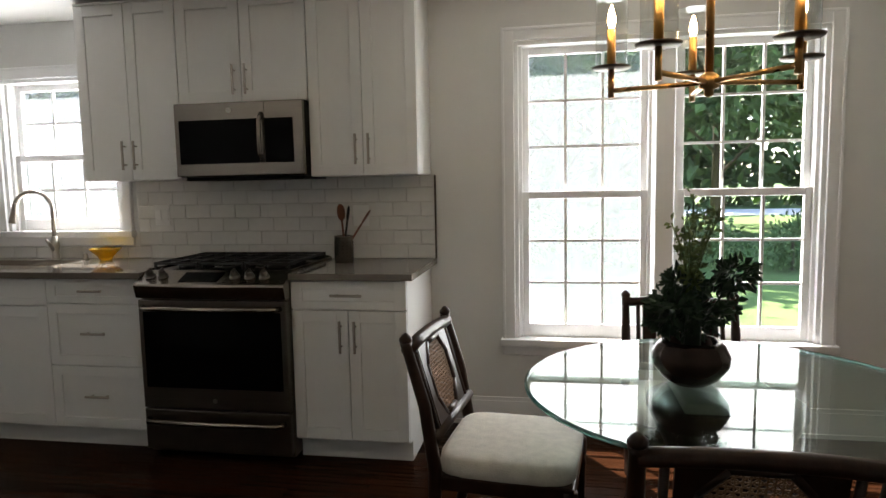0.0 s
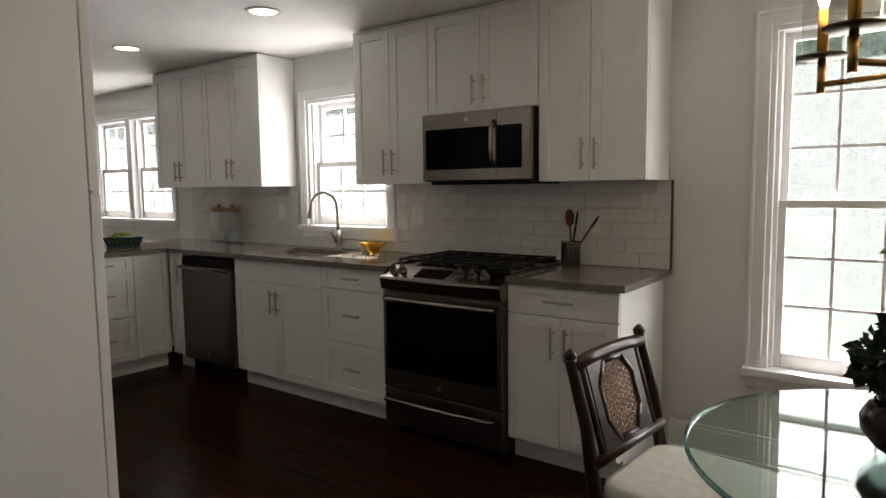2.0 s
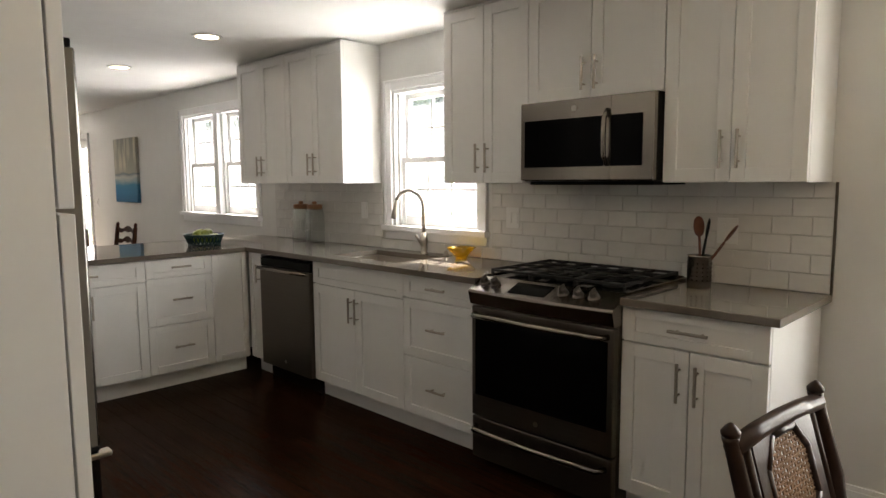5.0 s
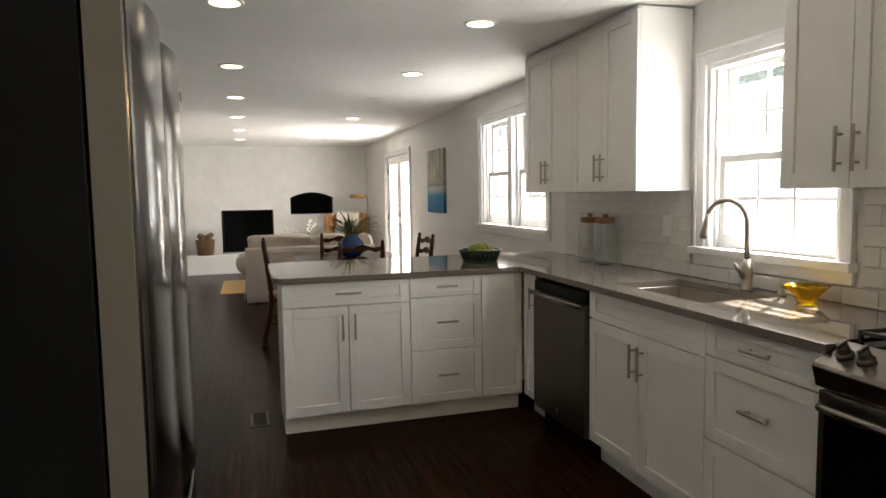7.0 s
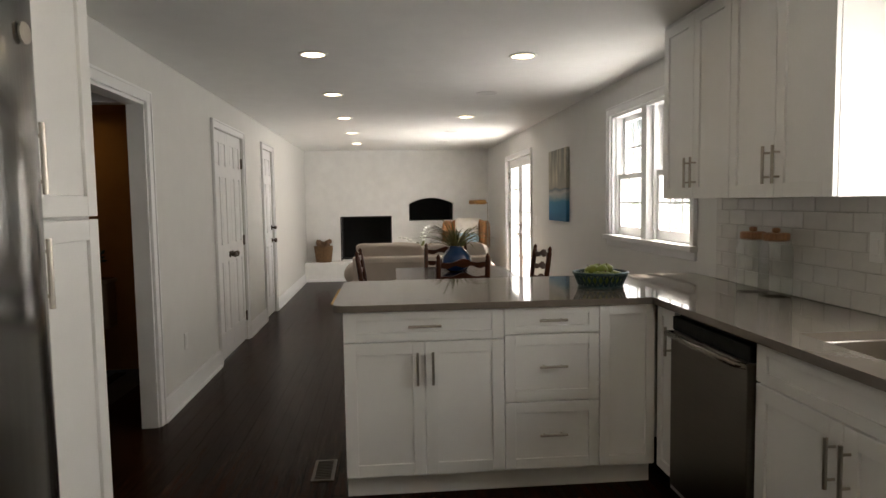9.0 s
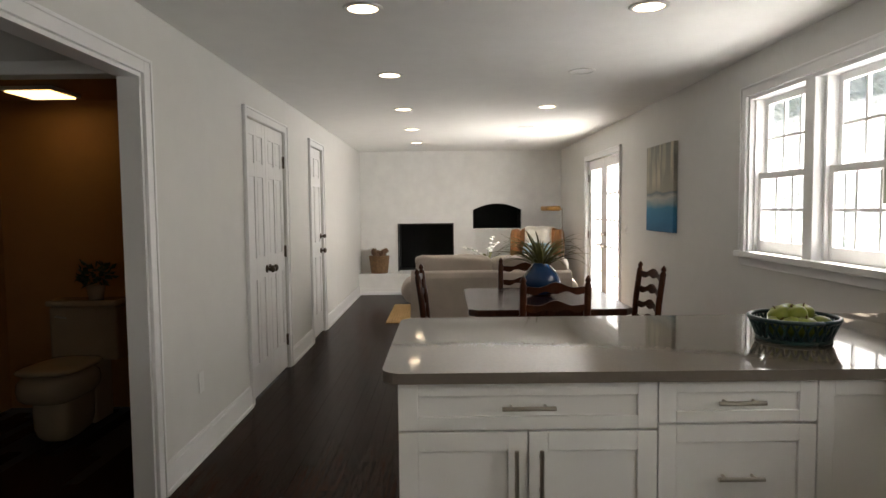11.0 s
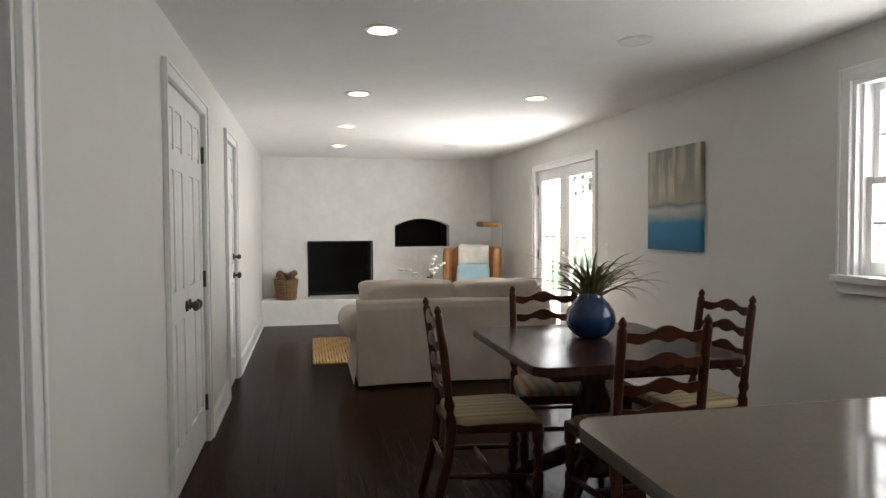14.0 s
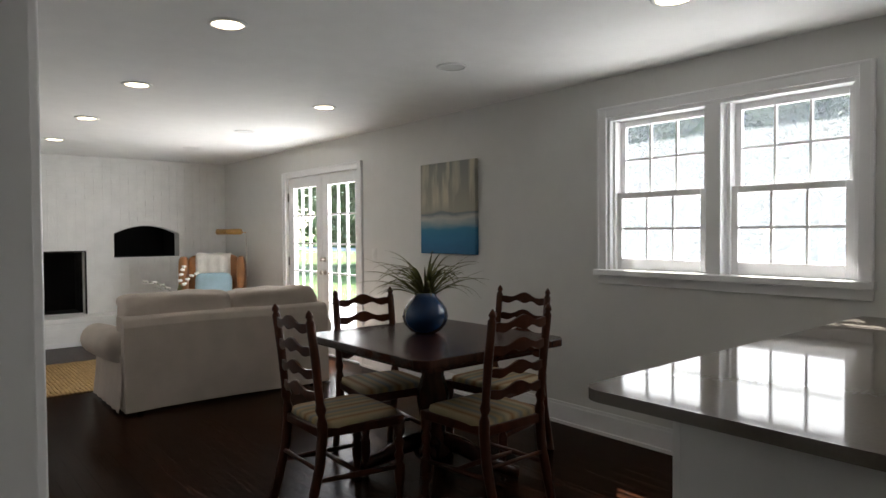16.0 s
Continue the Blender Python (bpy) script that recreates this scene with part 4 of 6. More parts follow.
for x in (0.06, 0.125, 0.50, 0.575, 0.65):
    k = Geo().lathe([(0.025, 0), (0.025, 0.006), (0.019, 0.010), (0.017, 0.026), (0.012, 0.030), (0, 0.031)], 16)
    k.box(-0.004, 0.004, -0.018, 0.018, 0.026, 0.040)
    part("knob", k.moved(pose(x, 0.02, 0.9, slope)), M["steel_dark"], rg, smooth=False)
part("cooktop", Geo().box(0.002, W - 0.002, 0.086, 0.63, 0.902, 0.922), M["black"], rg, 0.004)
part("trim", Geo().box(0, 0.012, 0.09, 0.64, 0.915, 0.93).box(W - 0.012, W, 0.09, 0.64, 0.915, 0.93).box(0.012, W - 0.012, 0.628, 0.64, 0.915, 0.935), M["steel"], rg, 0.003)
for i in range(3):
    a = 0.02 + i * (W - 0.04) / 3
    b = a + (W - 0.04) / 3 - 0.006
    g = Geo()
    for x in (a, b - 0.012, (a + b) / 2 - 0.006):
        g.box(x, x + 0.012, 0.11, 0.61, 0.944, 0.958)
    for y in (0.11, 0.235, 0.355, 0.475, 0.598):
        g.box(a + 0.012, b - 0.012, y, y + 0.012, 0.945, 0.957)
    for x in (a, b - 0.012):
        for y in (0.11, 0.598):
            g.box(x, x + 0.012, y, y + 0.012, 0.922, 0.944)
    part("grate", g, M["iron"], rg, 0.002)
    for y in (0.22, 0.49):
        part("burner", Geo().lathe([(0.045, 0), (0.045, 0.008), (0.03, 0.014), (0, 0.016)], 16, ((a + b) / 2, y, 0.922)), M["iron"], rg)
part("badge", Geo().lathe([(0.012, 0), (0.012, 0.003)], 16).moved(pose(W / 2, -0.012, 0.30, 90)), M["nickel"], rg)

# dishwasher
dw = thing("dishwasher", "dark stainless steel dishwasher under the counter", "dishwasher", pose(-4.207, 3.375, 0))
W = 0.619
part("body", Geo().box(0.004, W - 0.004, 0.03, 0.6, 0.1, 0.865), M["plastic"], dw)
part("door", Geo().box(0.006, W - 0.006, -0.012, 0.03, 0.11, 0.80), M["steel_dark"], dw, 0.006)
part("control_strip", Geo().box(0.006, W - 0.006, -0.004, 0.03, 0.803, 0.862), M["plastic"], dw, 0.004)
part("handle", Geo().tube([(0.02, -0.012, 0.79), (0.04, -0.045, 0.795), (W / 2, -0.058, 0.797), (W - 0.04, -0.045, 0.795), (W - 0.02, -0.012, 0.79)], 0.012, 10), M["steel"], dw, smooth=True)
part("kick", Geo().box(0.01, W - 0.01, 0.06, 0.09, 0, 0.1), M["plastic"], dw)
part("badge", Geo().lathe([(0.011, 0), (0.011, 0.003)], 16).moved(pose(W / 2, -0.012, 0.17, 90)), M["nickel"], dw)

# fridge, facing +y
fr = thing("refrigerator", "stainless french-door refrigerator with black sides", "refrigerator", pose(-1.915, 1.588, 0, 0, 0, 180))
W = 0.688
part("body", Geo().box(0, W, 0.068, 0.80, 0.03, 1.722), M["plastic"], fr, 0.004)


def bowed(x0, x1, z0, z1, bow=0.028):
    """A door slab whose face swells gently outwards."""
    n = 30
    f = [(x0 + (x1 - x0) * k / n, -bow * (1 - abs(2 * k / n - 1) ** 2.6)) for k in range(n + 1)]
    return Geo().slab(f + [(x1, 0.064), (x0, 0.064)], z0, z1)


for a, b in ((0.0, W / 2 - 0.002), (W / 2 + 0.002, W)):
    part("door", bowed(a, b, 0.705, 1.712), M["steel_fridge"], fr, 0.004)
part("freezer_drawer", bowed(0, W, 0.06, 0.690), M["steel_fridge"], fr, 0.004)
part("pocket_handle", Geo().box(0.004, W - 0.004, -0.002, 0.05, 0.6925, 0.703), M["plastic"], fr, 0.001)
part("pocket_end", Geo().box(-0.004, 0.03, -0.03, 0.05, 0.672, 0.688), M["nickel"], fr, 0.004, label="bright metal handle end cap")
part("badge", Geo().lathe([(0.016, 0), (0.016, 0.003), (0.011, 0.004), (0, 0.004)], 20).moved(pose(W - 0.075, -0.026, 1.63, 90)), M["nickel"], fr)
for x in (-0.0025, W):
    part("door_side", Geo().box(x, x + 0.0025, 0.004, 0.062, 0.708, 1.709), M["enamel"], fr, 0.001, label="warm grey enamelled door side")
part("hinge_cover", Geo().box(0.02, 0.12, 0.0, 0.10, 1.713, 1.738), M["plastic"], fr, 0.004)
part("hinge_cover", Geo().box(W - 0.12, W - 0.02, 0.0, 0.10, 1.713, 1.738), M["plastic"], fr, 0.004)
for x in (0.085, W - 0.085):
    part("foot", Geo().box(x - 0.035, x + 0.035, 0.1, 0.7, 0, 0.03), M["plastic"], fr)


def pantry(x_hi, w, doors, label):
    c = thing("pantry_cabinet", label, "cabinet", pose(x_hi, 1.325, 0, 0, 0, 180), "tall pantry cabinets")
    part("body", Geo().box(0, w, 0.004, 0.62, 0.1, 2.305).box(0, w, 0.06, 0.62, 0, 0.1), M["cab"], c, 0.001)
    for i in range(doors):
        a, b = w * i / doors, w * (i + 1) / doors
        x = b - 0.035 if i == 0 else a + 0.035
        shaker(c, a, b, 0.105, 1.344, ("v", x, 1.225, 0.16))
        shaker(c, a, b, 1.348, 2.30, ("v", x, 1.485, 0.16))
    return c


pantry(-1.132, 0.765, 1, "tall white shaker pantry cabinet beside the refrigerator")
pantry(-2.645, 0.727, 2, "tall white shaker pantry cabinet with paired doors")
ov = thing("wall_cabinet", "white cabinet bridging over the refrigerator", "cabinet", pose(-1.9, 1.31, 0, 0, 0, 180), "white wall cabinets")
part("body", Geo().box(0.0, 0.74, 0.004, 0.606, 1.84, 2.305), M["cab"], ov, 0.001)
shaker(ov, 0, 0.37, 1.84, 2.30, ("v", 0.345, 1.94, 0.15))
shaker(ov, 0.37, 0.74, 1.84, 2.30, ("v", 0.41, 1.94, 0.15))

# counter things


def canister(m):
    c = thing("glass_canister", "square clear glass canister with a wooden lid", "jar", m, "glass canisters")
    g = Geo()
    o = [(math.copysign(abs(math.cos(a)) ** 0.5, math.cos(a)) * 0.062, math.copysign(abs(math.sin(a)) ** 0.5, math.sin(a)) * 0.062) for a in [2 * math.pi * k / 24 for k in range(24)]]
    n = 24
    vs = [(x * s, y * s, z) for s, z in ((0.9, 0.0), (1, 0.012), (1, 0.22), (0.86, 0.245), (0.86, 0.262)) for x, y in o]
    g.add(vs, [(i * n + k, i * n + (k + 1) % n, (i + 1) * n + (k + 1) % n, (i + 1) * n + k) for i in range(4) for k in range(n)] + [tuple(range(n))[::-1]])
    part("jar", g, M["clear"], c, smooth=True)
    part("lid", Geo().lathe([(0.05, 0.255), (0.058, 0.263), (0.058, 0.288), (0.05, 0.292)], 24), M["cork"], c)
    part("lid_knob", Geo().lathe([(0.012, 0.291), (0.018, 0.30), (0.018, 0.31), (0.01, 0.315)], 14), M["cork"], c, smooth=True)
    return c


can = canister(pose(-4.46, 3.885, 0.917))
copy_thing(can, pose(-4.30, 3.90, 0.917))

bowl = thing("fruit_basket", "dark teal latticed oval bowl on the countertop", "bowl", pose(-4.785, 3.245, 0.917, 0, 0, 10) @ Matrix.Diagonal((0.88, 0.88, 0.85, 1)))
g = Geo()
n = 26
for k in range(n):
    for s in (-1, 1):
        p = []
        for j in range(5):
            a = 2 * math.pi * (k + s * 0.9 * j / 4) / n
            r = 0.125 + 0.03 * j / 4
            p.append((r * math.cos(a), r * 1.0 * math.sin(a), 0.012 + 0.075 * j / 4))
        g.tube(p, 0.006, 5)
for r, z in ((0.126, 0.008), (0.157, 0.09)):
    g.tube([(r * math.cos(2 * math.pi * k / 32), r * math.sin(2 * math.pi * k / 32), z) for k in range(33)], 0.009, 7)
part("lattice", g, M["teal"], bowl, smooth=True)
part("bottom", Geo().lathe([(0.126, 0.002), (0.126, 0.01)], 30), M["teal"], bowl)
for k in range(11):
    a, r, z = (k * 2.4, 0.075, 0.056) if k < 7 else (k * 1.6, 0.032, 0.088)
    ap = thing("apple", "green apple in the latticed bowl", "apple", pose(-4.785 + r * math.cos(a), 3.245 + r * math.sin(a), 0.917 + z - 0.036, 12 * (k % 3), 9 * (k % 4), 40 * k), "green apples")
    part("flesh", Geo().lathe([(0.0, 0.003), (0.016, 0.0), (0.032, 0.016), (0.038, 0.036), (0.034, 0.055), (0.018, 0.066), (0.005, 0.06), (0, 0.058)], 16), M["apple"], ap, smooth=True)
    part("stem", Geo().tube([(0, 0, 0.058), (0.004, 0, 0.075)], 0.0018, 5), M["wood"], ap)

yb = thing("glass_bowl", "small amber pressed-glass bowl with scalloped rim", "bowl", pose(-2.76, 3.885, 0.917) @ Matrix.Scale(1.12, 4))
n = 32
prof = [(0.028, 0.0), (0.03, 0.006), (0.045, 0.03), (0.072, 0.062), (0.066, 0.062), (0.04, 0.034), (0.0, 0.014)]
vs = [(r * (1 + (0.16 * math.sin(8 * 2 * math.pi * k / n) * (z / 0.062))) * math.cos(2 * math.pi * k / n), r * (1 + (0.16 * math.sin(8 * 2 * math.pi * k / n) * (z / 0.062))) * math.sin(2 * math.pi * k / n), z) for r, z in prof for k in range(n)]
part("bowl", Geo().add(vs, [(i * n + k, i * n + (k + 1) % n, (i + 1) * n + (k + 1) % n, (i + 1) * n + k) for i in range(len(prof) - 1) for k in range(n)] + [tuple(range(n))[::-1]]), M["amber"], yb, smooth=True)

cr = thing("utensil_crock", "perforated steel crock on the countertop", "crock", pose(-1.295, 3.82, 0.917) @ Matrix.Diagonal((0.86, 0.86, 1, 1)))
part("pot", Geo().lathe([(0.055, 0), (0.058, 0.004), (0.058, 0.135), (0.06, 0.14), (0.055, 0.14), (0.053, 0.01), (0, 0.008)], 28), M["steel"], cr, smooth=True)
g = Geo()
for k in range(14):
    for j in range(5):
        a = 2 * math.pi * k / 14
        g.box(-0.0045, 0.0045, -0.001, 0.001, -0.0045, 0.0045)
        b = Geo().box(-0.004, 0.004, -0.001, 0.001, -0.004, 0.004).moved(pose(0.0585 * math.cos(a), 0.0585 * math.sin(a), 0.035 + 0.018 * j, 0, 0, math.degrees(a) + 90))
        g.v[-8:] = b.v
part("perforation", g, M["gap"], cr)


def utensil(kind, base, tip, label):
    u = thing(kind, label, "utensil", pose(-1.295, 3.82, 0.927))
    b, t = Vector(base), Vector(tip)
    d = (t - b).normalized()
    part("shaft", Geo().tube([b, b + (t - b) * 0.7], 0.006, 8), M["wood"] if "wooden" in kind else M["plastic"], u, smooth=True)
    rot = d.to_track_quat("Z", "Y").to_matrix().to_4x4()
    h = Geo().puff((0, 0, 0), (0.055, 0.012, 0.09), 0.9, 14, 8)
    part("head", h.moved(Matrix.Translation(b + (t - b) * 0.84) @ rot), M["wood"] if "wooden" in kind else M["plastic"], u, smooth=True)


utensil("wooden_spoon", (0.01, 0, 0.005), (-0.02, 0.02, 0.30), "brown wooden spoon standing in the crock")
utensil("slotted_spoon", (-0.01, 0.01, 0.005), (0.025, 0.03, 0.29), "dark slotted spoon standing in the crock")
utensil("wooden_spatula", (-0.028, 0, 0.005), (0.15, 0.02, 0.27), "brown wooden spatula leaning in the crock")


def plate_on_wall(x, z, w, h, rockers, label):
    p = thing("wall_outlet", label, "outlet", pose(x, 3.99, z), "wall plates")
    part("plate", Geo().box(-w / 2, w / 2, -0.006, 0, -h / 2, h / 2), M["plate"], p, 0.002)
    for i in range(rockers):
        c = (i - (rockers - 1) / 2) * 0.046
        part("rocker", Geo().box(c - 0.016, c + 0.016, -0.010, -0.006, -0.032, 0.032), M["plate"], p, 0.002)


plate_on_wall(-2.45, 1.17, 0.095, 0.118, 2, "white double switch plate on the tiles")
plate_on_wall(-3.80, 1.175, 0.07, 0.115, 1, "white outlet plate on the tiles")
plate_on_wall(-1.245, 1.155, 0.09, 0.115, 2, "white double outlet plate on the tiles")
for x, z in ((-6.17, 0.42),):
    p = thing("wall_outlet", "white outlet plate low on the wall", "outlet", pose(x, SOUTH, z, 0, 0, 180), "wall plates")
    part("plate", Geo().box(-0.035, 0.035, -0.006, 0, -0.057, 0.057), M["plate"], p, 0.002)
    part("rocker", Geo().box(-0.016, 0.016, -0.009, -0.006, -0.03, 0.03), M["plate"], p, 0.002)
p = thing("wall_outlet", "white light switch plate by the french door", "outlet", pose(-9.45, NORTH, 1.12), "wall plates")
part("plate", Geo().box(-0.035, 0.035, -0.006, 0, -0.057, 0.057), M["plate"], p, 0.002)
part("rocker", Geo().box(-0.01, 0.01, -0.012, -0.006, -0.02, 0.02), M["plate"], p, 0.002)

fv = thing("floor_vent", "brown metal floor register", "vent", pose(-4.79, 1.79, 0.0) @ Matrix.Diagonal((0.82, 0.8, 1, 1)))
part("frame", Geo().box(-0.16, 0.16, -0.07, -0.05, 0, 0.006).box(-0.16, 0.16, 0.05, 0.07, 0, 0.006).box(-0.16, -0.135, -0.05, 0.05, 0, 0.006).box(0.135, 0.16, -0.05, 0.05, 0, 0.006), mat("register_paint", (0.04, 0.026, 0.016), 0.4), fv, 0.001)
part("slot", Geo().box(-0.135, 0.135, -0.05, 0.05, 0, 0.002), M["gap"], fv)
g = Geo()
for k in range(11):
    x = -0.123 + 0.0245 * k
    g.box(x - 0.003, x + 0.003, -0.05, 0.05, 0.002, 0.0055)
part("louvre", g, bpy.data.materials["register_paint"], fv)

# recessed lights


def downlight(x, y, lit=True):
    d = thing("recessed_light", "round white recessed ceiling light, lit" if lit else "round white recessed ceiling fitting, unlit", "lamp", pose(x, y, CEIL), "recessed ceiling lights")
    part("ring", Geo().lathe([(0.072, -0.001), (0.072, -0.009), (0.092, -0.006), (0.095, -0.001)], 28), M["plate"], d, smooth=True)
    part("lens", Geo().lathe([(0.0, -0.005), (0.071, -0.005), (0.071, -0.002), (0, -0.002)], 28), M["lamp"] if lit else M["plate"], d)


for x in (-2.60, -4.10, -5.69, -7.195, -8.755, -10.3, -11.85):
    downlight(x, 1.70)
for x in (-2.74, -4.18, -5.71, -8.685):
    downlight(x, 3.04)
for x in (-7.14, -10.2, -11.7):
    downlight(x, 3.03, False)

# ---- bathroom ----
to = thing("toilet", "white porcelain toilet with a closed lid", "toilet", pose(-6.98, -0.30, 0))
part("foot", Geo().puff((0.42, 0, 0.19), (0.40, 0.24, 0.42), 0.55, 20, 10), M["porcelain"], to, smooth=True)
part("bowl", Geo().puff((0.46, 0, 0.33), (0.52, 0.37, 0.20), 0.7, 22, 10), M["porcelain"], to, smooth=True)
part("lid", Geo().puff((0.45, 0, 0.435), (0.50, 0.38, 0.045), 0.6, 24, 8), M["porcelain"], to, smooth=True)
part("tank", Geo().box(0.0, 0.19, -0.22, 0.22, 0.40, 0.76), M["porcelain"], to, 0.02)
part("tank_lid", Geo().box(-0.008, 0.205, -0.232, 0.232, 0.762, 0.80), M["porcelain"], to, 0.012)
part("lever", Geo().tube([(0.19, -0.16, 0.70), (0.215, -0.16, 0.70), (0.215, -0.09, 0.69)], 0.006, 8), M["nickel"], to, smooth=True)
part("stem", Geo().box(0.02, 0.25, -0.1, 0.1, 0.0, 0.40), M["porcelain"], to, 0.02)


def leaf_ball(g, c, r, count, size, rnd, squash=0.8):
    """Many small leaves round a centre."""
    for _ in range(count):
        d = Vector((rnd.gauss(0, 1), rnd.gauss(0, 1), rnd.gauss(0, 1))).normalized()
        p = Vector(c) + Vector((d.x, d.y, d.z * squash)) * r * rnd.uniform(0.45, 1.05)
        a = (d + Vector((rnd.gauss(0, 0.6), rnd.gauss(0, 0.6), rnd.gauss(0, 0.6)))).normalized()
        b = a.orthogonal().normalized()
        s = size * rnd.uniform(0.6, 1.25)
        n = a.cross(b) * s * 0.12
        g.add([p - b * s * 0.05, p + a * s * 0.5 - b * s * 0.32 + n, p + a * s, p + a * s * 0.5 + b * s * 0.32 + n], [(0, 1, 2), (0, 2, 3)])


rnd = random.Random(3)
bp = thing("potted_plant", "small dark leafy plant in a white pot", "plant", pose(-6.88, -0.25, 0.80))
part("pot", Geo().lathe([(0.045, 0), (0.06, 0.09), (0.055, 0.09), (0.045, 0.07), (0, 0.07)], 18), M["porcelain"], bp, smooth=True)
g = Geo()
leaf_ball(g, (0, 0, 0.16), 0.10, 90, 0.06, rnd, 0.7)
part("leaves", g, M["fern"], bp)
pc = thing("framed_picture", "small framed picture on the bathroom wall", "picture", pose(-6.3, -1.0, 1.45))
part("frame", Geo().box(-0.16, 0.16, 0, 0.02, -0.2, -0.17).box(-0.16, 0.16, 0, 0.02, 0.17, 0.2).box(-0.16, -0.13, 0, 0.02, -0.17, 0.17).box(0.13, 0.16, 0, 0.02, -0.17, 0.17), M["ebony"], pc, 0.002)
part("print", Geo().box(-0.13, 0.13, 0, 0.008, -0.17, 0.17), M["cane"], pc)

# ---- breakfast table ----
TX, TY = 0.275, 2.405
gt = thing("glass_table", "round glass-topped table on a stone pedestal", "table", pose(TX, TY, 0))
n, R = 64, 0.555
ring = lambda r, z: [(r * math.cos(2 * math.pi * k / n), r * math.sin(2 * math.pi * k / n), z) for k in range(n)]
p = part("top", Geo().add(ring(R - 0.008, 0.746), [tuple(range(n))]).add(ring(R - 0.008, 0.734), [tuple(range(n))[::-1]]), M["tabletop"], gt, label="clear greenish glass top")
p.visible_shadow = False
g = Geo()
rr = ((R - 0.008, 0.734), (R, 0.737), (R, 0.743), (R - 0.008, 0.746))
g.add([v for r, z in rr for v in ring(r, z)], [(i * n + k, i * n + (k + 1) % n, (i + 1) * n + (k + 1) % n, (i + 1) * n + k) for i in range(3) for k in range(n)])
part("rim", g, M["tableedge"], gt, smooth=True, label="green bevelled glass rim")
part("pedestal", Geo().lathe([(0.16, 0), (0.165, 0.03), (0.15, 0.06), (0.10, 0.12), (0.085, 0.25), (0.10, 0.42), (0.17, 0.60), (0.21, 0.68), (0.21, 0.70), (0.15, 0.70)], 28), M["ebony"], gt, smooth=True, label="dark turned pedestal")
part("cap", Geo().box(-0.13, 0.13, -0.13, 0.13, 0.702, 0.732), M["stone"], gt, 0.006, label="square ivory stone cap")

vb = thing("flower_arrangement", "dark leafy arrangement in a round bronze bowl", "plant", pose(TX - 0.09, TY + 0.01, 0.747) @ Matrix.Scale(0.9, 4))
part("bowl", Geo().lathe([(0.055, 0), (0.085, 0.02), (0.115, 0.06), (0.118, 0.09), (0.10, 0.125), (0.085, 0.14), (0.078, 0.135), (0.09, 0.09), (0, 0.03)], 30), M["pot"], vb, smooth=True)
rnd = random.Random(8)
g = Geo()
for c, r in (((0, 0, 0.22), 0.11), ((-0.06, -0.02, 0.24), 0.08), ((0.06, 0.01, 0.25), 0.09), ((0.13, 0.02, 0.34), 0.06), ((-0.02, 0.03, 0.30), 0.07), ((-0.08, 0, 0.20), 0.05)):
    leaf_ball(g, c, r * 0.85, 170, 0.036, rnd)
g.tube([(0.04, 0, 0.2), (0.13, 0.02, 0.34)], 0.004, 6)
g.tube([(0, 0, 0.12), (0, 0, 0.25)], 0.03, 8)
part("foliage", g, M["fern"], vb)
g = Geo()
for k in range(11):
    a, l, le = rnd.uniform(0, 6.28), rnd.uniform(0.25, 0.42), rnd.uniform(0.1, 0.32)
    pts = [(le * l * t * t * math.cos(a), le * l * t * t * math.sin(a), 0.2 + l * t) for t in (0, 0.25, 0.5, 0.75, 1.0)]
    g.tube(pts, 0.002, 5)
    for j in range(14):
        t = 0.25 + 0.75 * j / 13
        p = (le * l * t * t * math.cos(a), le * l * t * t * math.sin(a), 0.2 + l * t)
        leaf_ball(g, p, 0.010, 2, 0.026, rnd, 1.0)
part("sprig", g, M["sprig"], vb, label="pale green upright sprigs")


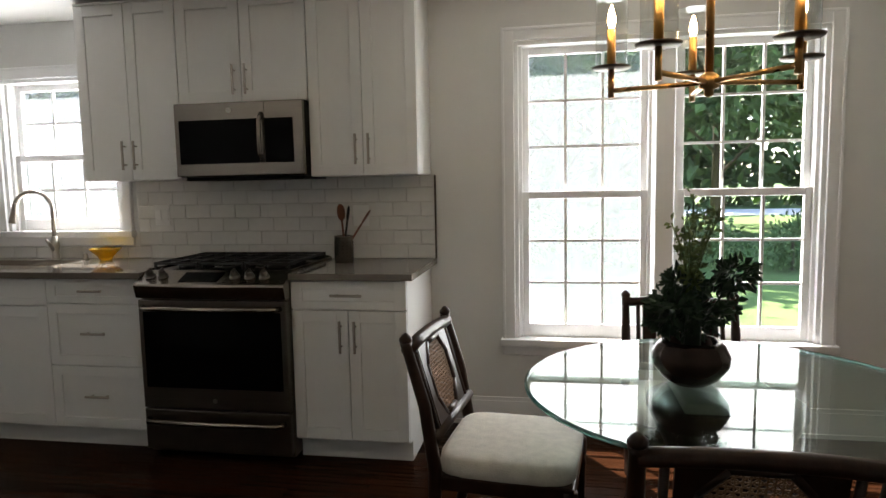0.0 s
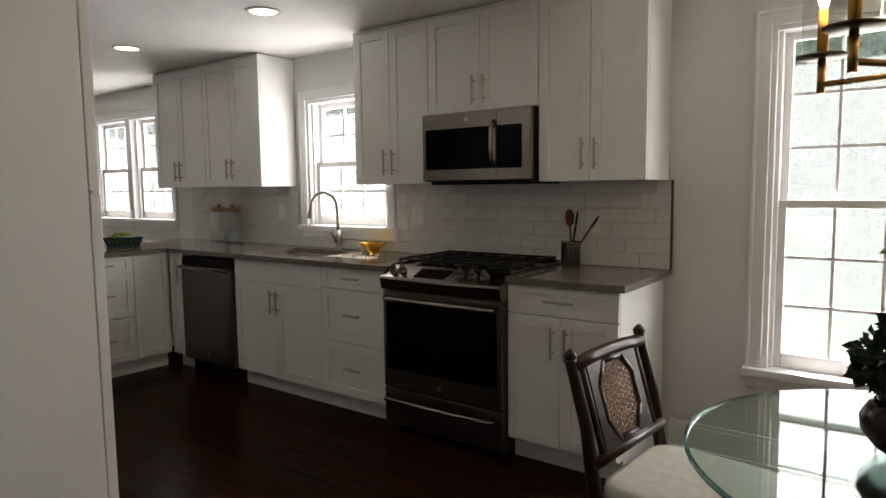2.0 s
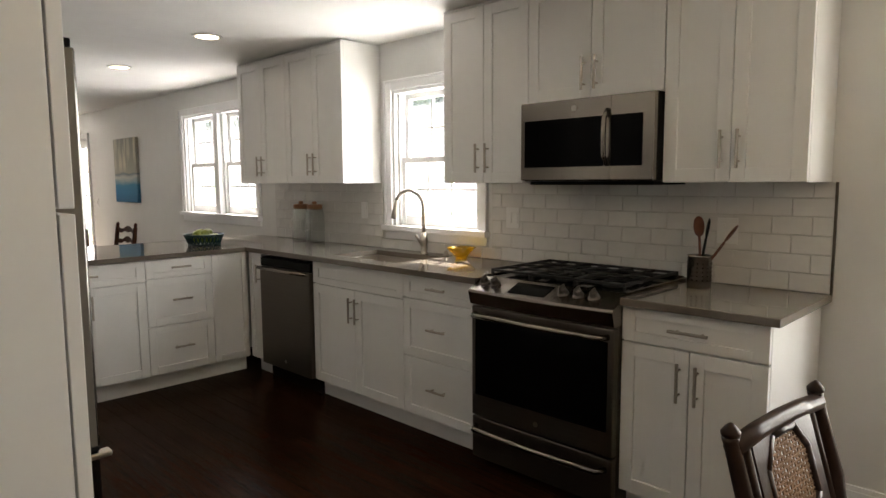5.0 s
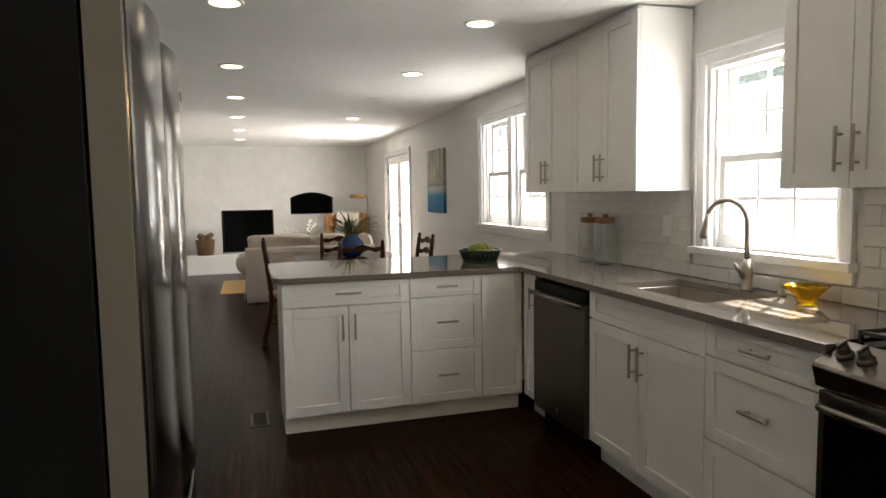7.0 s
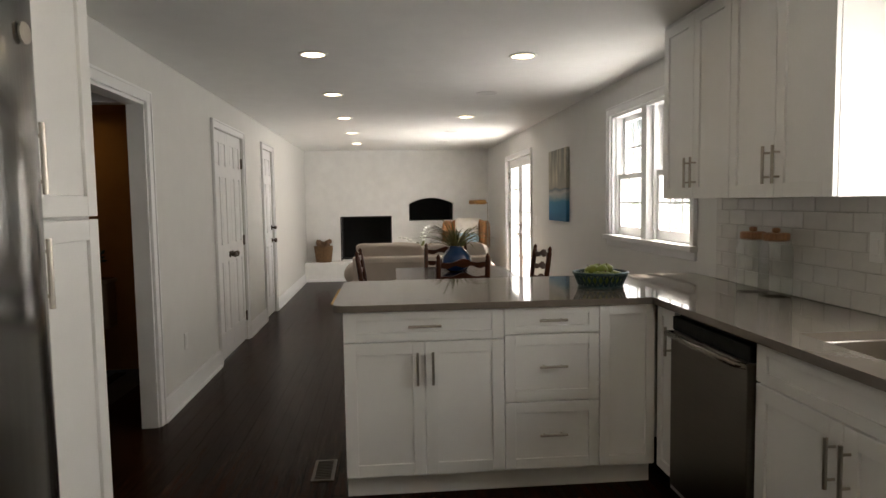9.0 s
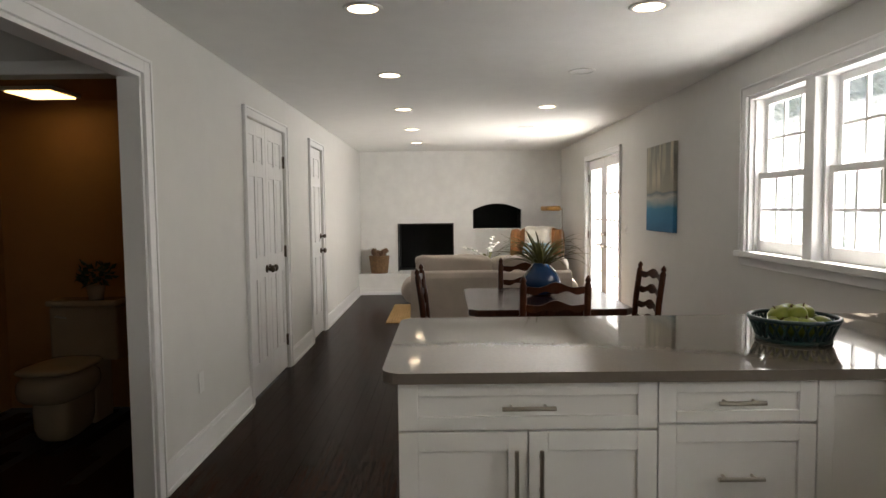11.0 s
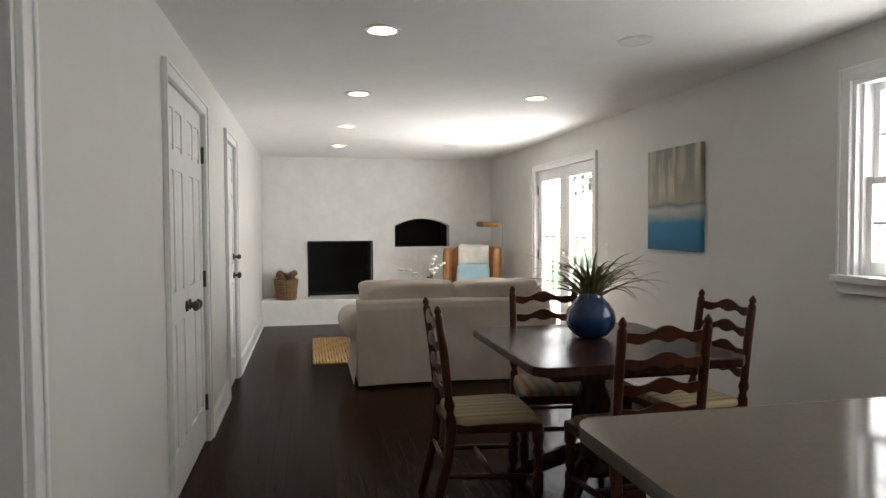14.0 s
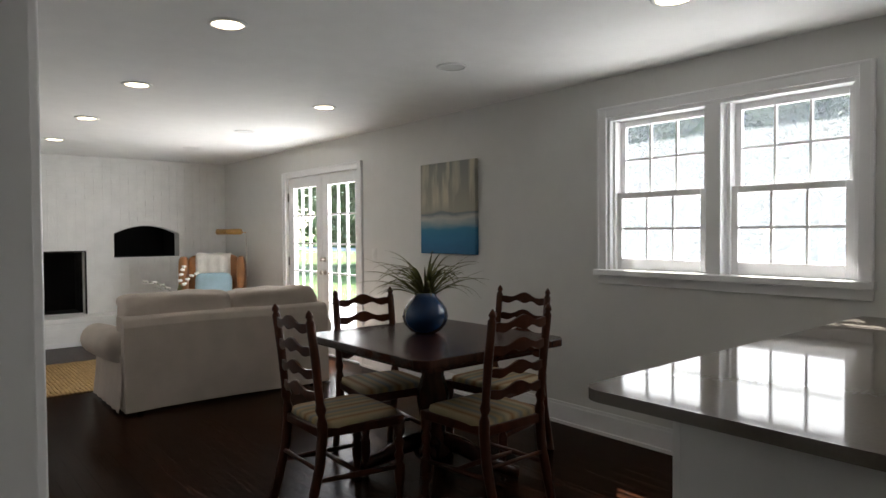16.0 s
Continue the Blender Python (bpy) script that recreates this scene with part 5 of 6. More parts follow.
def cane_chair(m):
    """Dark chair with an octagonal cane panel in its raked back; it faces +x."""
    c = thing("dining_chair", "dark wooden chair with cane back and cream seat", "chair", m, "chairs round the glass table")
    w = 0.225
    for s in (-1, 1):
        part("back_post", Geo().tube([(-0.245, s * w * 0.92, 0), (-0.20, s * w * 0.95, 0.25), (-0.19, s * w, 0.45), (-0.22, s * w, 0.66), (-0.275, s * w, 0.852), (-0.277, s * w, 0.865)], [0.018, 0.02, 0.022, 0.02, 0.017, 0.02], 10), M["ebony"], c, smooth=True)
        part("finial", Geo().lathe([(0.012, 0.86), (0.02, 0.868), (0.021, 0.878), (0.012, 0.89), (0.004, 0.897)], 12, (-0.277, s * w, 0)), M["ebony"], c, smooth=True)
        part("front_leg", Geo().lathe([(0.014, 0), (0.018, 0.02), (0.013, 0.06), (0.02, 0.30), (0.024, 0.33), (0.018, 0.35), (0.024, 0.37), (0.024, 0.42)], 14, (0.22, s * 0.21, 0)), M["ebony"], c, smooth=True)
    part("seat_frame", Geo().box(-0.20, 0.235, -0.225, 0.225, 0.385, 0.435), M["ebony"], c, 0.006)
    part("seat", Geo().puff((0.02, 0, 0.455), (0.44, 0.455, 0.09), 0.35, 28, 8), M["cream"], c, smooth=True, label="cream damask seat cushion")

    def at(u, v, off=0.0):
        """A place on the raked back: u across, v up."""
        k = (v - 0.70) / 0.23
        return (-0.22 - 0.055 * k + off, u * 0.935, 0.45 + (v - 0.45) * 0.84)
    part("top_rail", Geo().tube([at(-0.24, 0.915), at(-0.12, 0.925), at(0, 0.928), at(0.12, 0.925), at(0.24, 0.915)], 0.022, 10), M["ebony"], c, smooth=True)
    part("low_rail", Geo().tube([at(-0.24, 0.575), at(0.24, 0.575)], 0.018, 10), M["ebony"], c, smooth=True)
    oc = [(-0.06, 0.895), (0.06, 0.895), (0.115, 0.82), (0.115, 0.69), (0.06, 0.605), (-0.06, 0.605), (-0.115, 0.69), (-0.115, 0.82)]
    g = Geo()
    for k in range(8):
        a, b = oc[k], oc[(k + 1) % 8]
        g.tube([at(*a), at(*b)], 0.011, 8)
    for s in (-1, 1):
        g.tube([at(s * 0.185, 0.59), at(s * 0.185, 0.905)], 0.010, 8)
    g2 = Geo()
    # splat boards round the octagon
    for quad in (((-0.165, 0.905), (0.165, 0.905), (0.06, 0.89), (-0.06, 0.89)), ((-0.165, 0.59), (-0.06, 0.608), (0.06, 0.608), (0.165, 0.59)), ((-0.165, 0.905), (-0.06, 0.89), (-0.112, 0.82), (-0.165, 0.82)), ((0.165, 0.905), (0.165, 0.82), (0.112, 0.82), (0.06, 0.89)),
                 ((-0.165, 0.59), (-0.165, 0.69), (-0.112, 0.69), (-0.06, 0.608)), ((0.165, 0.59), (0.06, 0.608), (0.112, 0.69), (0.165, 0.69)), ((-0.165, 0.82), (-0.112, 0.82), (-0.112, 0.69), (-0.165, 0.69)), ((0.165, 0.82), (0.165, 0.69), (0.112, 0.69), (0.112, 0.82))):
        f = [at(u, v, -0.006) for u, v in quad]
        b = [at(u, v, 0.006) for u, v in quad]
        g2.add(f + b, [(0, 1, 2, 3), (7, 6, 5, 4)] + [(k, (k + 1) % 4, 4 + (k + 1) % 4, 4 + k) for k in range(4)])
    part("splat", g2, M["ebony"], c)
    part("panel_frame", g, M["ebony"], c, smooth=True)
    cane = Geo()

    def span(v):
        if v > 0.82:
            return 0.115 - 0.055 * (v - 0.82) / 0.075
        if v < 0.69:
            return 0.115 - 0.055 * (0.69 - v) / 0.085
        return 0.115
    st = 0.0155
    k = 0
    v = 0.612
    while v < 0.892:
        s = span(v)
        cane.tube([at(-s, v), at(s, v)], 0.0022, 4, False)
        v += st
    u = -0.108
    while u < 0.11:
        e = 0.0 if abs(u) < 0.06 else (abs(u) - 0.06) * 1.5
        cane.tube([at(u, 0.608 + e), at(u, 0.892 - e)], 0.0022, 4, False)
        u += st
    for s in (-1, 1):
        q = -0.30
        while q < 0.30:
            pts = [(q + (v - 0.755) * s, v) for v in [0.61 + 0.013 * j for j in range(22)]]
            run = [p for p in pts if abs(p[0]) < span(p[1])]
            if len(run) > 2:
                cane.tube([at(*run[0]), at(*run[-1])], 0.002, 4, False)
            q += st * 1.5
    tagged(part("cane", cane, M["cane"], c, label="woven open cane"), kind="stuff")
    return c


low = Matrix.Diagonal((1, 1, 0.965, 1))
cc = cane_chair(pose(-0.345, 2.64, 0, 0, 0, -6) @ low)
copy_thing(cc, pose(0.33, 3.19, 0, 0, 0, -93) @ low)
copy_thing(cc, pose(0.20, 2.065, 0, 0, 0, 88) @ low)
copy_thing(cc, pose(1.06, 2.35, 0, 0, 0, 180) @ low)

# chandelier
ch = thing("chandelier", "brass candle chandelier with glass shades, lit", "chandelier", pose(0.215, 2.40, 0))
part("canopy", Geo().lathe([(0.065, CEIL - 0.03), (0.065, CEIL - 0.002)], 24), M["brass"], ch, smooth=True)
part("rod", Geo().tube([(0, 0, 1.555), (0, 0, CEIL - 0.028)], 0.011, 12), M["brass"], ch, smooth=True)
part("hub", Geo().lathe([(0.0, 1.535), (0.012, 1.54), (0.012, 1.555), (0.026, 1.56), (0.026, 1.59), (0.012, 1.60)], 18), M["brass"], ch, smooth=True)
for k in range(5):
    a = radians(160 + 72 * k)
    c, s, r = math.cos(a), math.sin(a), 0.262
    part("arm", Geo().tube([(0, 0, 1.575), (r * c, r * s, 1.575)], 0.007, 8).lathe([(0.009, 1.555), (0.009, 1.64)], 10, (r * c, r * s, 0)), M["brass"], ch, smooth=True)
    part("drip_plate", Geo().lathe([(0.0, 1.634), (0.052, 1.636), (0.056, 1.642), (0.05, 1.642), (0, 1.641)], 22, (r * c, r * s, 0)), M["bronze"], ch, smooth=True)
    part("candle", Geo().lathe([(0.012, 1.642), (0.012, 1.745), (0.006, 1.75)], 12, (r * c, r * s, 0)), M["wax"], ch, smooth=True)
    part("flame_bulb", Geo().lathe([(0.006, 1.75), (0.012, 1.768), (0.010, 1.785), (0.003, 1.81), (0, 1.815)], 12, (r * c, r * s, 0)), M["flame"], ch, smooth=True)
    p = part("shade", Geo().lathe([(0.044, 1.643), (0.044, 1.83)], 24, (r * c, r * s, 0)), M["clear"], ch, smooth=True)
    p.data.polygons[-1].use_smooth = False
    p.visible_shadow = False

# ---- dining table by the painting ----
TB = (-6.93, 2.70)
tb = thing("dining_table", "dark polished wooden pedestal dining table", "table", pose(*TB, 0))
g = Geo()
c = 0.05
hx, hy = 0.53, 0.49
o = [(-hx + c, -hy), (hx - c, -hy), (hx, -hy + c), (hx, hy - c), (hx - c, hy), (-hx + c, hy), (-hx, hy - c), (-hx, -hy + c)]
part("top", g.slab(o, 0.728, 0.77), M["walnut"], tb, 0.006)
part("apron", Geo().box(-0.40, 0.40, -0.36, 0.36, 0.675, 0.728), M["walnut"], tb, 0.004)
part("column", Geo().lathe([(0.10, 0.12), (0.11, 0.16), (0.075, 0.20), (0.06, 0.28), (0.085, 0.40), (0.09, 0.46), (0.06, 0.56), (0.075, 0.62), (0.10, 0.675)], 24), M["walnut"], tb, smooth=True)
for k in range(4):
    a = radians(45 + 90 * k)
    cs, sn = math.cos(a), math.sin(a)
    part("foot", Geo().tube([(r * cs, r * sn, z) for r, z in ((0.06, 0.20), (0.16, 0.17), (0.28, 0.10), (0.40, 0.045), (0.46, 0.035))], [0.05, 0.046, 0.04, 0.035, 0.034], 12), M["walnut"], tb, smooth=True)


def ladder_chair(m):
    """Ladder-back chair with wavy slats and a striped seat; it faces +y."""
    c = thing("dining_chair", "red-brown ladder-back chair with striped seat cushion", "chair", m, "ladder-back dining chairs")
    w = 0.185
    for s in (-1, 1):
        pts = [(s * w, -0.285, 0), (s * w, -0.25, 0.14), (s * w, -0.215, 0.28), (s * w, -0.20, 0.42), (s * w, -0.203, 0.47), (s * w, -0.205, 0.50), (s * w, -0.208, 0.53), (s * w, -0.212, 0.56), (s * w, -0.23, 0.75), (s * w, -0.255, 0.93), (s * w, -0.257, 0.945), (s * w, -0.258, 0.955), (s * w, -0.26, 0.97), (s * w, -0.261, 0.985)]
        part("back_post", Geo().tube(pts, [0.020, 0.022, 0.024, 0.025, 0.025, 0.016, 0.026, 0.019, 0.021, 0.020, 0.012, 0.019, 0.014, 0.003], 12), M["cherry"], c, smooth=True)
        part("front_leg", Geo().lathe([(0.014, 0), (0.022, 0.015), (0.015, 0.05), (0.020, 0.10), (0.026, 0.13), (0.026, 0.20), (0.016, 0.215), (0.025, 0.245), (0.016, 0.27), (0.026, 0.31), (0.017, 0.335), (0.027, 0.355), (0.027, 0.42)], 14, (s * 0.205, 0.20, 0)), M["cherry"], c, smooth=True)
        part("side_stretcher", Geo().tube([(s * w, -0.235, 0.21), (s * 0.195, -0.02, 0.20), (s * 0.205, 0.20, 0.19)], [0.010, 0.015, 0.010], 10), M["cherry"], c, smooth=True)
    part("stretcher", Geo().tube([(-0.195, -0.01, 0.20), (0, -0.01, 0.20), (0.195, -0.01, 0.20)], [0.009, 0.015, 0.009], 10), M["cherry"], c, smooth=True)
    part("back_stretcher", Geo().tube([(-w, -0.225, 0.26), (w, -0.225, 0.26)], 0.010, 8), M["cherry"], c, smooth=True)
    for i, z in enumerate((0.585, 0.685, 0.79, 0.895)):
        y0 = -0.214 - 0.04 * (z - 0.56) / 0.37
        g, n = Geo(), 24
        top = []
        for k in range(n + 1):
            u = -1 + 2 * k / n
            x = u * (w - 0.006)
            wave = 0.011 * math.cos(u * math.pi * 2) + 0.030 * (1 - u * u)
            low = -0.008 * math.cos(u * math.pi * 3) + 0.014 * (1 - u * u)
            y = y0 - 0.022 * (1 - u * u)
            top.append((x, y, z + 0.012 + wave, z - 0.020 + low))
        vs = [v for x, y, a, b in top for v in ((x, y - 0.006, b), (x, y - 0.006, a), (x, y + 0.006, a), (x, y + 0.006, b))]
        fs = [(4 * k + j, 4 * k + 4 + j, 4 * k + 4 + (j + 1) % 4, 4 * k + (j + 1) % 4) for k in range(n) for j in range(4)]
        part("slat", g.add(vs, fs), M["cherry"], c)
    part("seat_frame", Geo().slab([(-0.19, -0.215), (0.19, -0.215), (0.232, 0.215), (-0.232, 0.215)], 0.40, 0.445), M["cherry"], c, 0.006)
    g = Geo().puff((0, 0, 0), (0.43, 0.41, 0.055), 0.28, 28, 8)
    g.v = [(x * (0.93 + 0.32 * (y + 0.2) * 0.5), y, z) for x, y, z in g.v]
    part("seat", g, M["stripe"], c, smooth=True, m=pose(0, 0.005, 0.447), label="striped ticking seat cushion")
    return c


lc = ladder_chair(pose(-6.967, 2.155, 0, 0, 0, -2))
copy_thing(lc, pose(-6.53, 2.70, 0, 0, 0, 90))
copy_thing(lc, pose(-7.345, 2.655, 0, 0, 0, -98))
copy_thing(lc, pose(-6.965, 3.22, 0, 0, 0, 186))

va = thing("vase_plant", "round cobalt-blue glazed vase with arching grass", "plant", pose(-7.03, 2.73, 0.77) @ Matrix.Scale(0.92, 4))
part("vase", Geo().lathe([(0.055, 0), (0.09, 0.014), (0.126, 0.055), (0.139, 0.10), (0.130, 0.145), (0.104, 0.185), (0.075, 0.215), (0.061, 0.235), (0.065, 0.246), (0.057, 0.246), (0.05, 0.22), (0, 0.19)], 32), M["blue"], va, smooth=True)
rnd = random.Random(5)
g = Geo()
for k in range(88):
    a, l = rnd.uniform(0, 6.28), rnd.uniform(0.22, 0.42)
    th0, th1 = radians(rnd.uniform(5, 55)), radians(rnd.uniform(60, 150))
    wd = rnd.uniform(0.006, 0.0105)
    side = Vector((-math.sin(a), math.cos(a), 0))
    vs, r, z, nb = [], 0.015, 0.20, 9
    for j in range(nb + 1):
        t = j / nb
        th = th0 + (th1 - th0) * t ** 1.3
        r += l / nb * math.sin(th)
        z += l / nb * math.cos(th)
        p = Vector((r * math.cos(a), r * math.sin(a), z))
        ww = wd * (1 - t ** 2 * 0.92)
        vs += [p - side * ww, p + Vector((0, 0, -ww * 0.6)), p + side * ww]
    g.add(vs, [(3 * j + i, 3 * j + i + 1, 3 * j + i + 4, 3 * j + i + 3) for j in range(nb) for i in (0, 1)])
part("blade", g, M["leaf"], va)

pt = thing("painting", "abstract blue and grey seascape canvas on the wall", "painting", pose(-8.66, NORTH, 1.148))
part("canvas", Geo().box(0, 0.70, -0.038, -0.002, 0, 0.76), M["canvas"], pt, 0.004)

# ---- sitting area ----
so = thing("sofa", "oatmeal linen slipcovered loveseat with loose cushions", "sofa", pose(-9.30, 1.72, 0) @ Matrix.Diagonal((1, 1, 0.97, 1)))
L = 1.68
g = Geo()
# skirted back, flaring slightly at the floor
n = 24
vs = []
for z, out in ((0.02, 0.012), (0.25, 0.004), (0.45, -0.004), (0.66, -0.012), (0.72, -0.03), (0.735, -0.06)):
    for k in range(n + 1):
        y = L * k / n
        vs.append((out + 0.006 * noise.noise(Vector((y * 5, z * 2, 0))), y, z + 0.008 * math.sin(y * 3)))
for z in (0.735, 0.5, 0.02):
    for k in range(n + 1):
        vs.append((-0.22, L * k / n, z))
m = n + 1
g.add(vs, [(i * m + k, i * m + k + 1, (i + 1) * m + k + 1, (i + 1) * m + k) for i in range(8) for k in range(n)])
g.add([vs[i * m] for i in range(9)], [tuple(range(9))])
g.add([vs[i * m + n] for i in range(9)], [tuple(range(9))[::-1]])
part("back", g, M["linen"], so, 0.012)
part("base", Geo().box(-0.90, -0.20, 0.10, L - 0.10, 0.05, 0.30), M["linen"], so, 0.02)
part("seat_cushion", Geo().puff((-0.58, 0.47, 0.40), (0.66, 0.72, 0.20), 0.35, 28, 10, 0.03), M["linen"], so, smooth=True)
part("seat_cushion", Geo().puff((-0.58, L - 0.47, 0.40), (0.66, 0.72, 0.20), 0.35, 28, 10, 0.03), M["linen"], so, smooth=True)
part("back_cushion", Geo().puff((-0.26, 0.45, 0.68), (0.30, 0.82, 0.43), 0.36, 40, 18, 0.10), M["linen"], so, smooth=True)
part("back_cushion", Geo().puff((-0.26, L - 0.42, 0.675), (0.30, 0.82, 0.42), 0.36, 40, 18, 0.12), M["linen"], so, smooth=True)
for y in (0.06, L - 0.06):
    s = -1 if y < 1 else 1
    part("arm", Geo().tube([(-0.10, y + s * 0.03, 0.50), (-0.30, y + s * 0.05, 0.50), (-0.60, y + s * 0.06, 0.495), (-0.86, y + s * 0.06, 0.485), (-0.90, y + s * 0.06, 0.48)], [0.12, 0.135, 0.135, 0.13, 0.10], 18), M["linen"], so, smooth=True)
    g = Geo()
    k = 26
    vs = []
    for z, f in ((0.02, 0.035), (0.2, 0.015), (0.45, 0.0)):
        for i in range(k + 1):
            x = -0.04 - 0.84 * i / k
            rip = 0.012 * math.sin(i * 1.3) * (0.5 - z)
            vs.append((x, y + s * (0.06 + f + rip), z))
    g.add(vs, [(a * (k + 1) + i, a * (k + 1) + i + 1, (a + 1) * (k + 1) + i + 1, (a + 1) * (k + 1) + i) for a in range(2) for i in range(k)])
    g.box(-0.88, -0.06, y - 0.07, y + 0.05, 0.06, 0.44)
    part("arm_skirt", g, M["linen"], so)
for x in (-0.82, -0.08):
    for y in (0.12, L - 0.12):
        part("foot", Geo().lathe([(0.02, 0), (0.025, 0.06)], 10, (x, y, 0)), M["ebony"], so)

rug = thing("jute_rug", "golden-brown braided jute rug with ribbed weave", "rug", pose(-11.05, 2.35, 0.0))
g = Geo()
nr = 64
for k in range(nr):
    y = -0.98 + 1.96 * k / (nr - 1)
    g.tube([(-0.74 + 1.48 * j / 12, y + 0.004 * math.sin(j * 2.1 + k), 0.007 + 0.003 * math.sin(j * 2.6 + k)) for j in range(13)], 0.016, 6)
g.v = [(x, y, max(0.001, z * 0.5 + 0.002)) for x, y, z in g.v]
part("weave", g, M["jute"], rug, smooth=True)

cf = thing("coffee_table", "low pale coffee table behind the sofa", "table", pose(-11.0, 2.62, 0.022))
part("top", Geo().box(-0.28, 0.28, -0.5, 0.5, 0.42, 0.45), M["stone"], cf, 0.006)
for x in (-0.24, 0.24):
    for y in (-0.45, 0.45):
        part("leg", Geo().box(x - 0.02, x + 0.02, y - 0.02, y + 0.02, 0, 0.42), M["ebony"], cf, 0.004)
orc = thing("orchid", "white orchid sprays in a small pot", "plant", pose(-10.95, 2.62, 0.472))
part("pot", Geo().lathe([(0.05, 0), (0.07, 0.12), (0.062, 0.12), (0.05, 0.10), (0, 0.10)], 18), M["stone"], orc, smooth=True)
g, gf, gl = Geo(), Geo(), Geo()
rnd = random.Random(2)
for a, h, lean in ((0.6, 0.46, 0.22), (2.2, 0.52, 0.10), (-1.9, 0.38, 0.30)):
    pts = [(lean * t * t * math.cos(a), lean * t * t * math.sin(a), 0.1 + h * t - 0.10 * t ** 4) for t in [j / 7 for j in range(8)]]
    g.tube(pts, 0.003, 6)
    for p in pts[4:]:
        for q in range(5):
            d = Vector((math.cos(1.256 * q + a), math.sin(1.256 * q), rnd.uniform(-0.4, 0.4)))
            gf.puff(Vector(p) + d * 0.014, (0.034, 0.03, 0.024), 0.9, 8, 5)
for k in range(12):
    a = k * 0.55
    d, sd = Vector((math.cos(a), math.sin(a), 0)), Vector((-math.sin(a), math.cos(a), 0))
    vs = []
    for j in range(5):
        t = j / 4
        p = d * (0.02 + 0.22 * t) + Vector((0, 0, 0.11 + (0.30 + 0.08 * (k % 3)) * t - 0.24 * t * t))
        w = 0.022 * math.sin(math.pi * min(0.97, 0.12 + 0.85 * t))
        vs += [p - sd * w, p + sd * w]
    gl.add(vs, [(2 * j, 2 * j + 1, 2 * j + 3, 2 * j + 2) for j in range(4)])
part("stem", g, M["sprig"], orc, smooth=True)
part("blossom", gf, M["petal"], orc, smooth=True)
part("leaf", gl, M["leaf"], orc)

wc = thing("wing_chair", "tan leather wing chair with a white throw", "armchair", pose(-12.15, 3.38, 0, 0, 0, 62))
part("seat", Geo().puff((0, -0.02, 0.36), (0.60, 0.62, 0.24), 0.35, 28, 10), M["leather"], wc, smooth=True)
part("base", Geo().box(-0.32, 0.32, -0.32, 0.32, 0.16, 0.30), M["leather"], wc, 0.02)
part("back", Geo().puff((0, 0.32, 0.68), (0.66, 0.17, 0.78), 0.35, 28, 12), M["leather"], wc, smooth=True)
for s in (-1, 1):
    part("wing", Geo().puff((s * 0.345, 0.20, 0.80), (0.10, 0.30, 0.50), 0.5, 20, 10), M["leather"], wc, smooth=True)
    part("arm", Geo().puff((s * 0.345, -0.05, 0.46), (0.13, 0.60, 0.28), 0.45, 20, 10), M["leather"], wc, smooth=True)
    for y in (-0.26, 0.28):
        part("leg", Geo().lathe([(0.016, 0), (0.03, 0.17)], 10, (s * 0.27, y, 0)), M["ebony"], wc, smooth=True)
# throw hung over the back
g = Geo()
path = [(0.225, 0.50), (0.228, 0.75), (0.225, 1.0), (0.25, 1.07), (0.32, 1.085), (0.39, 1.07), (0.415, 0.98), (0.42, 0.75)]
nx = 14
vs = []
for j, (y, z) in enumerate(path):
    for i in range(nx + 1):
        x = -0.21 + 0.42 * i / nx
        vs.append((x, y + 0.007 * math.sin(i * 1.7 + j * 0.4), z + 0.006 * math.sin(i * 0.9)))
mm = nx + 1
g.add(vs, [(j * mm + i, j * mm + i + 1, (j + 1) * mm + i + 1, (j + 1) * mm + i) for j in range(len(path) - 1) for i in range(nx)])
th = thing("throw_blanket", "cream knitted throw draped over the leather chair", "blanket", wc.matrix_basis.copy())
t = part("cloth", g, M["throw"], th, smooth=True)
sd = t.modifiers.new("thick", "SOLIDIFY")
sd.thickness, sd.offset = 0.012, -1
pi = thing("throw_pillow", "pale blue square cushion on the leather chair", "pillow", wc.matrix_basis @ pose(0.02, 0.12, 0.66, -14))
part("cover", Geo().puff((0, 0, 0), (0.44, 0.13, 0.36), 0.36, 32, 12), M["pillow"], pi, smooth=True)

fl = thing("floor_lamp", "slim brass pharmacy floor lamp", "lamp", pose(-12.05, 3.80, 0))
part("base", Geo().lathe([(0.12, 0), (0.12, 0.012), (0.02, 0.022), (0.01, 0.04)], 24), M["brass"], fl, smooth=True)
part("pole", Geo().tube([(0, 0, 0.03), (0, 0, 1.36)], 0.007, 8), M["nickel"], fl, smooth=True)
part("arm", Geo().tube([(0, 0, 1.34), (-0.12, -0.10, 1.36)], 0.006, 8), M["brass"], fl, smooth=True)
part("shade", Geo().tube([(-0.08, -0.03, 1.355), (-0.34, -0.24, 1.355)], 0.036, 16), M["brass"], fl, smooth=True)

bk = thing("wicker_basket", "brown woven basket standing on the hearth", "basket", pose(-13.02, 1.02, 0.34))
g = Geo()
for k in range(13):
    r = 0.125 + 0.03 * k / 12
    g.tube([(r * (1 + 0.02 * math.sin(12 * 2 * math.pi * j / 48 + k * math.pi)) * math.cos(2 * math.pi * j / 48), r * (1 + 0.02 * math.sin(12 * 2 * math.pi * j / 48 + k * math.pi)) * math.sin(2 * math.pi * j / 48), 0.012 + 0.0215 * k) for j in range(49)], 0.0125, 6)
g.lathe([(0.12, 0.0), (0.12, 0.01)], 24)
part("weave", g, M["wicker"], bk, smooth=True)
rnd = random.Random(4)
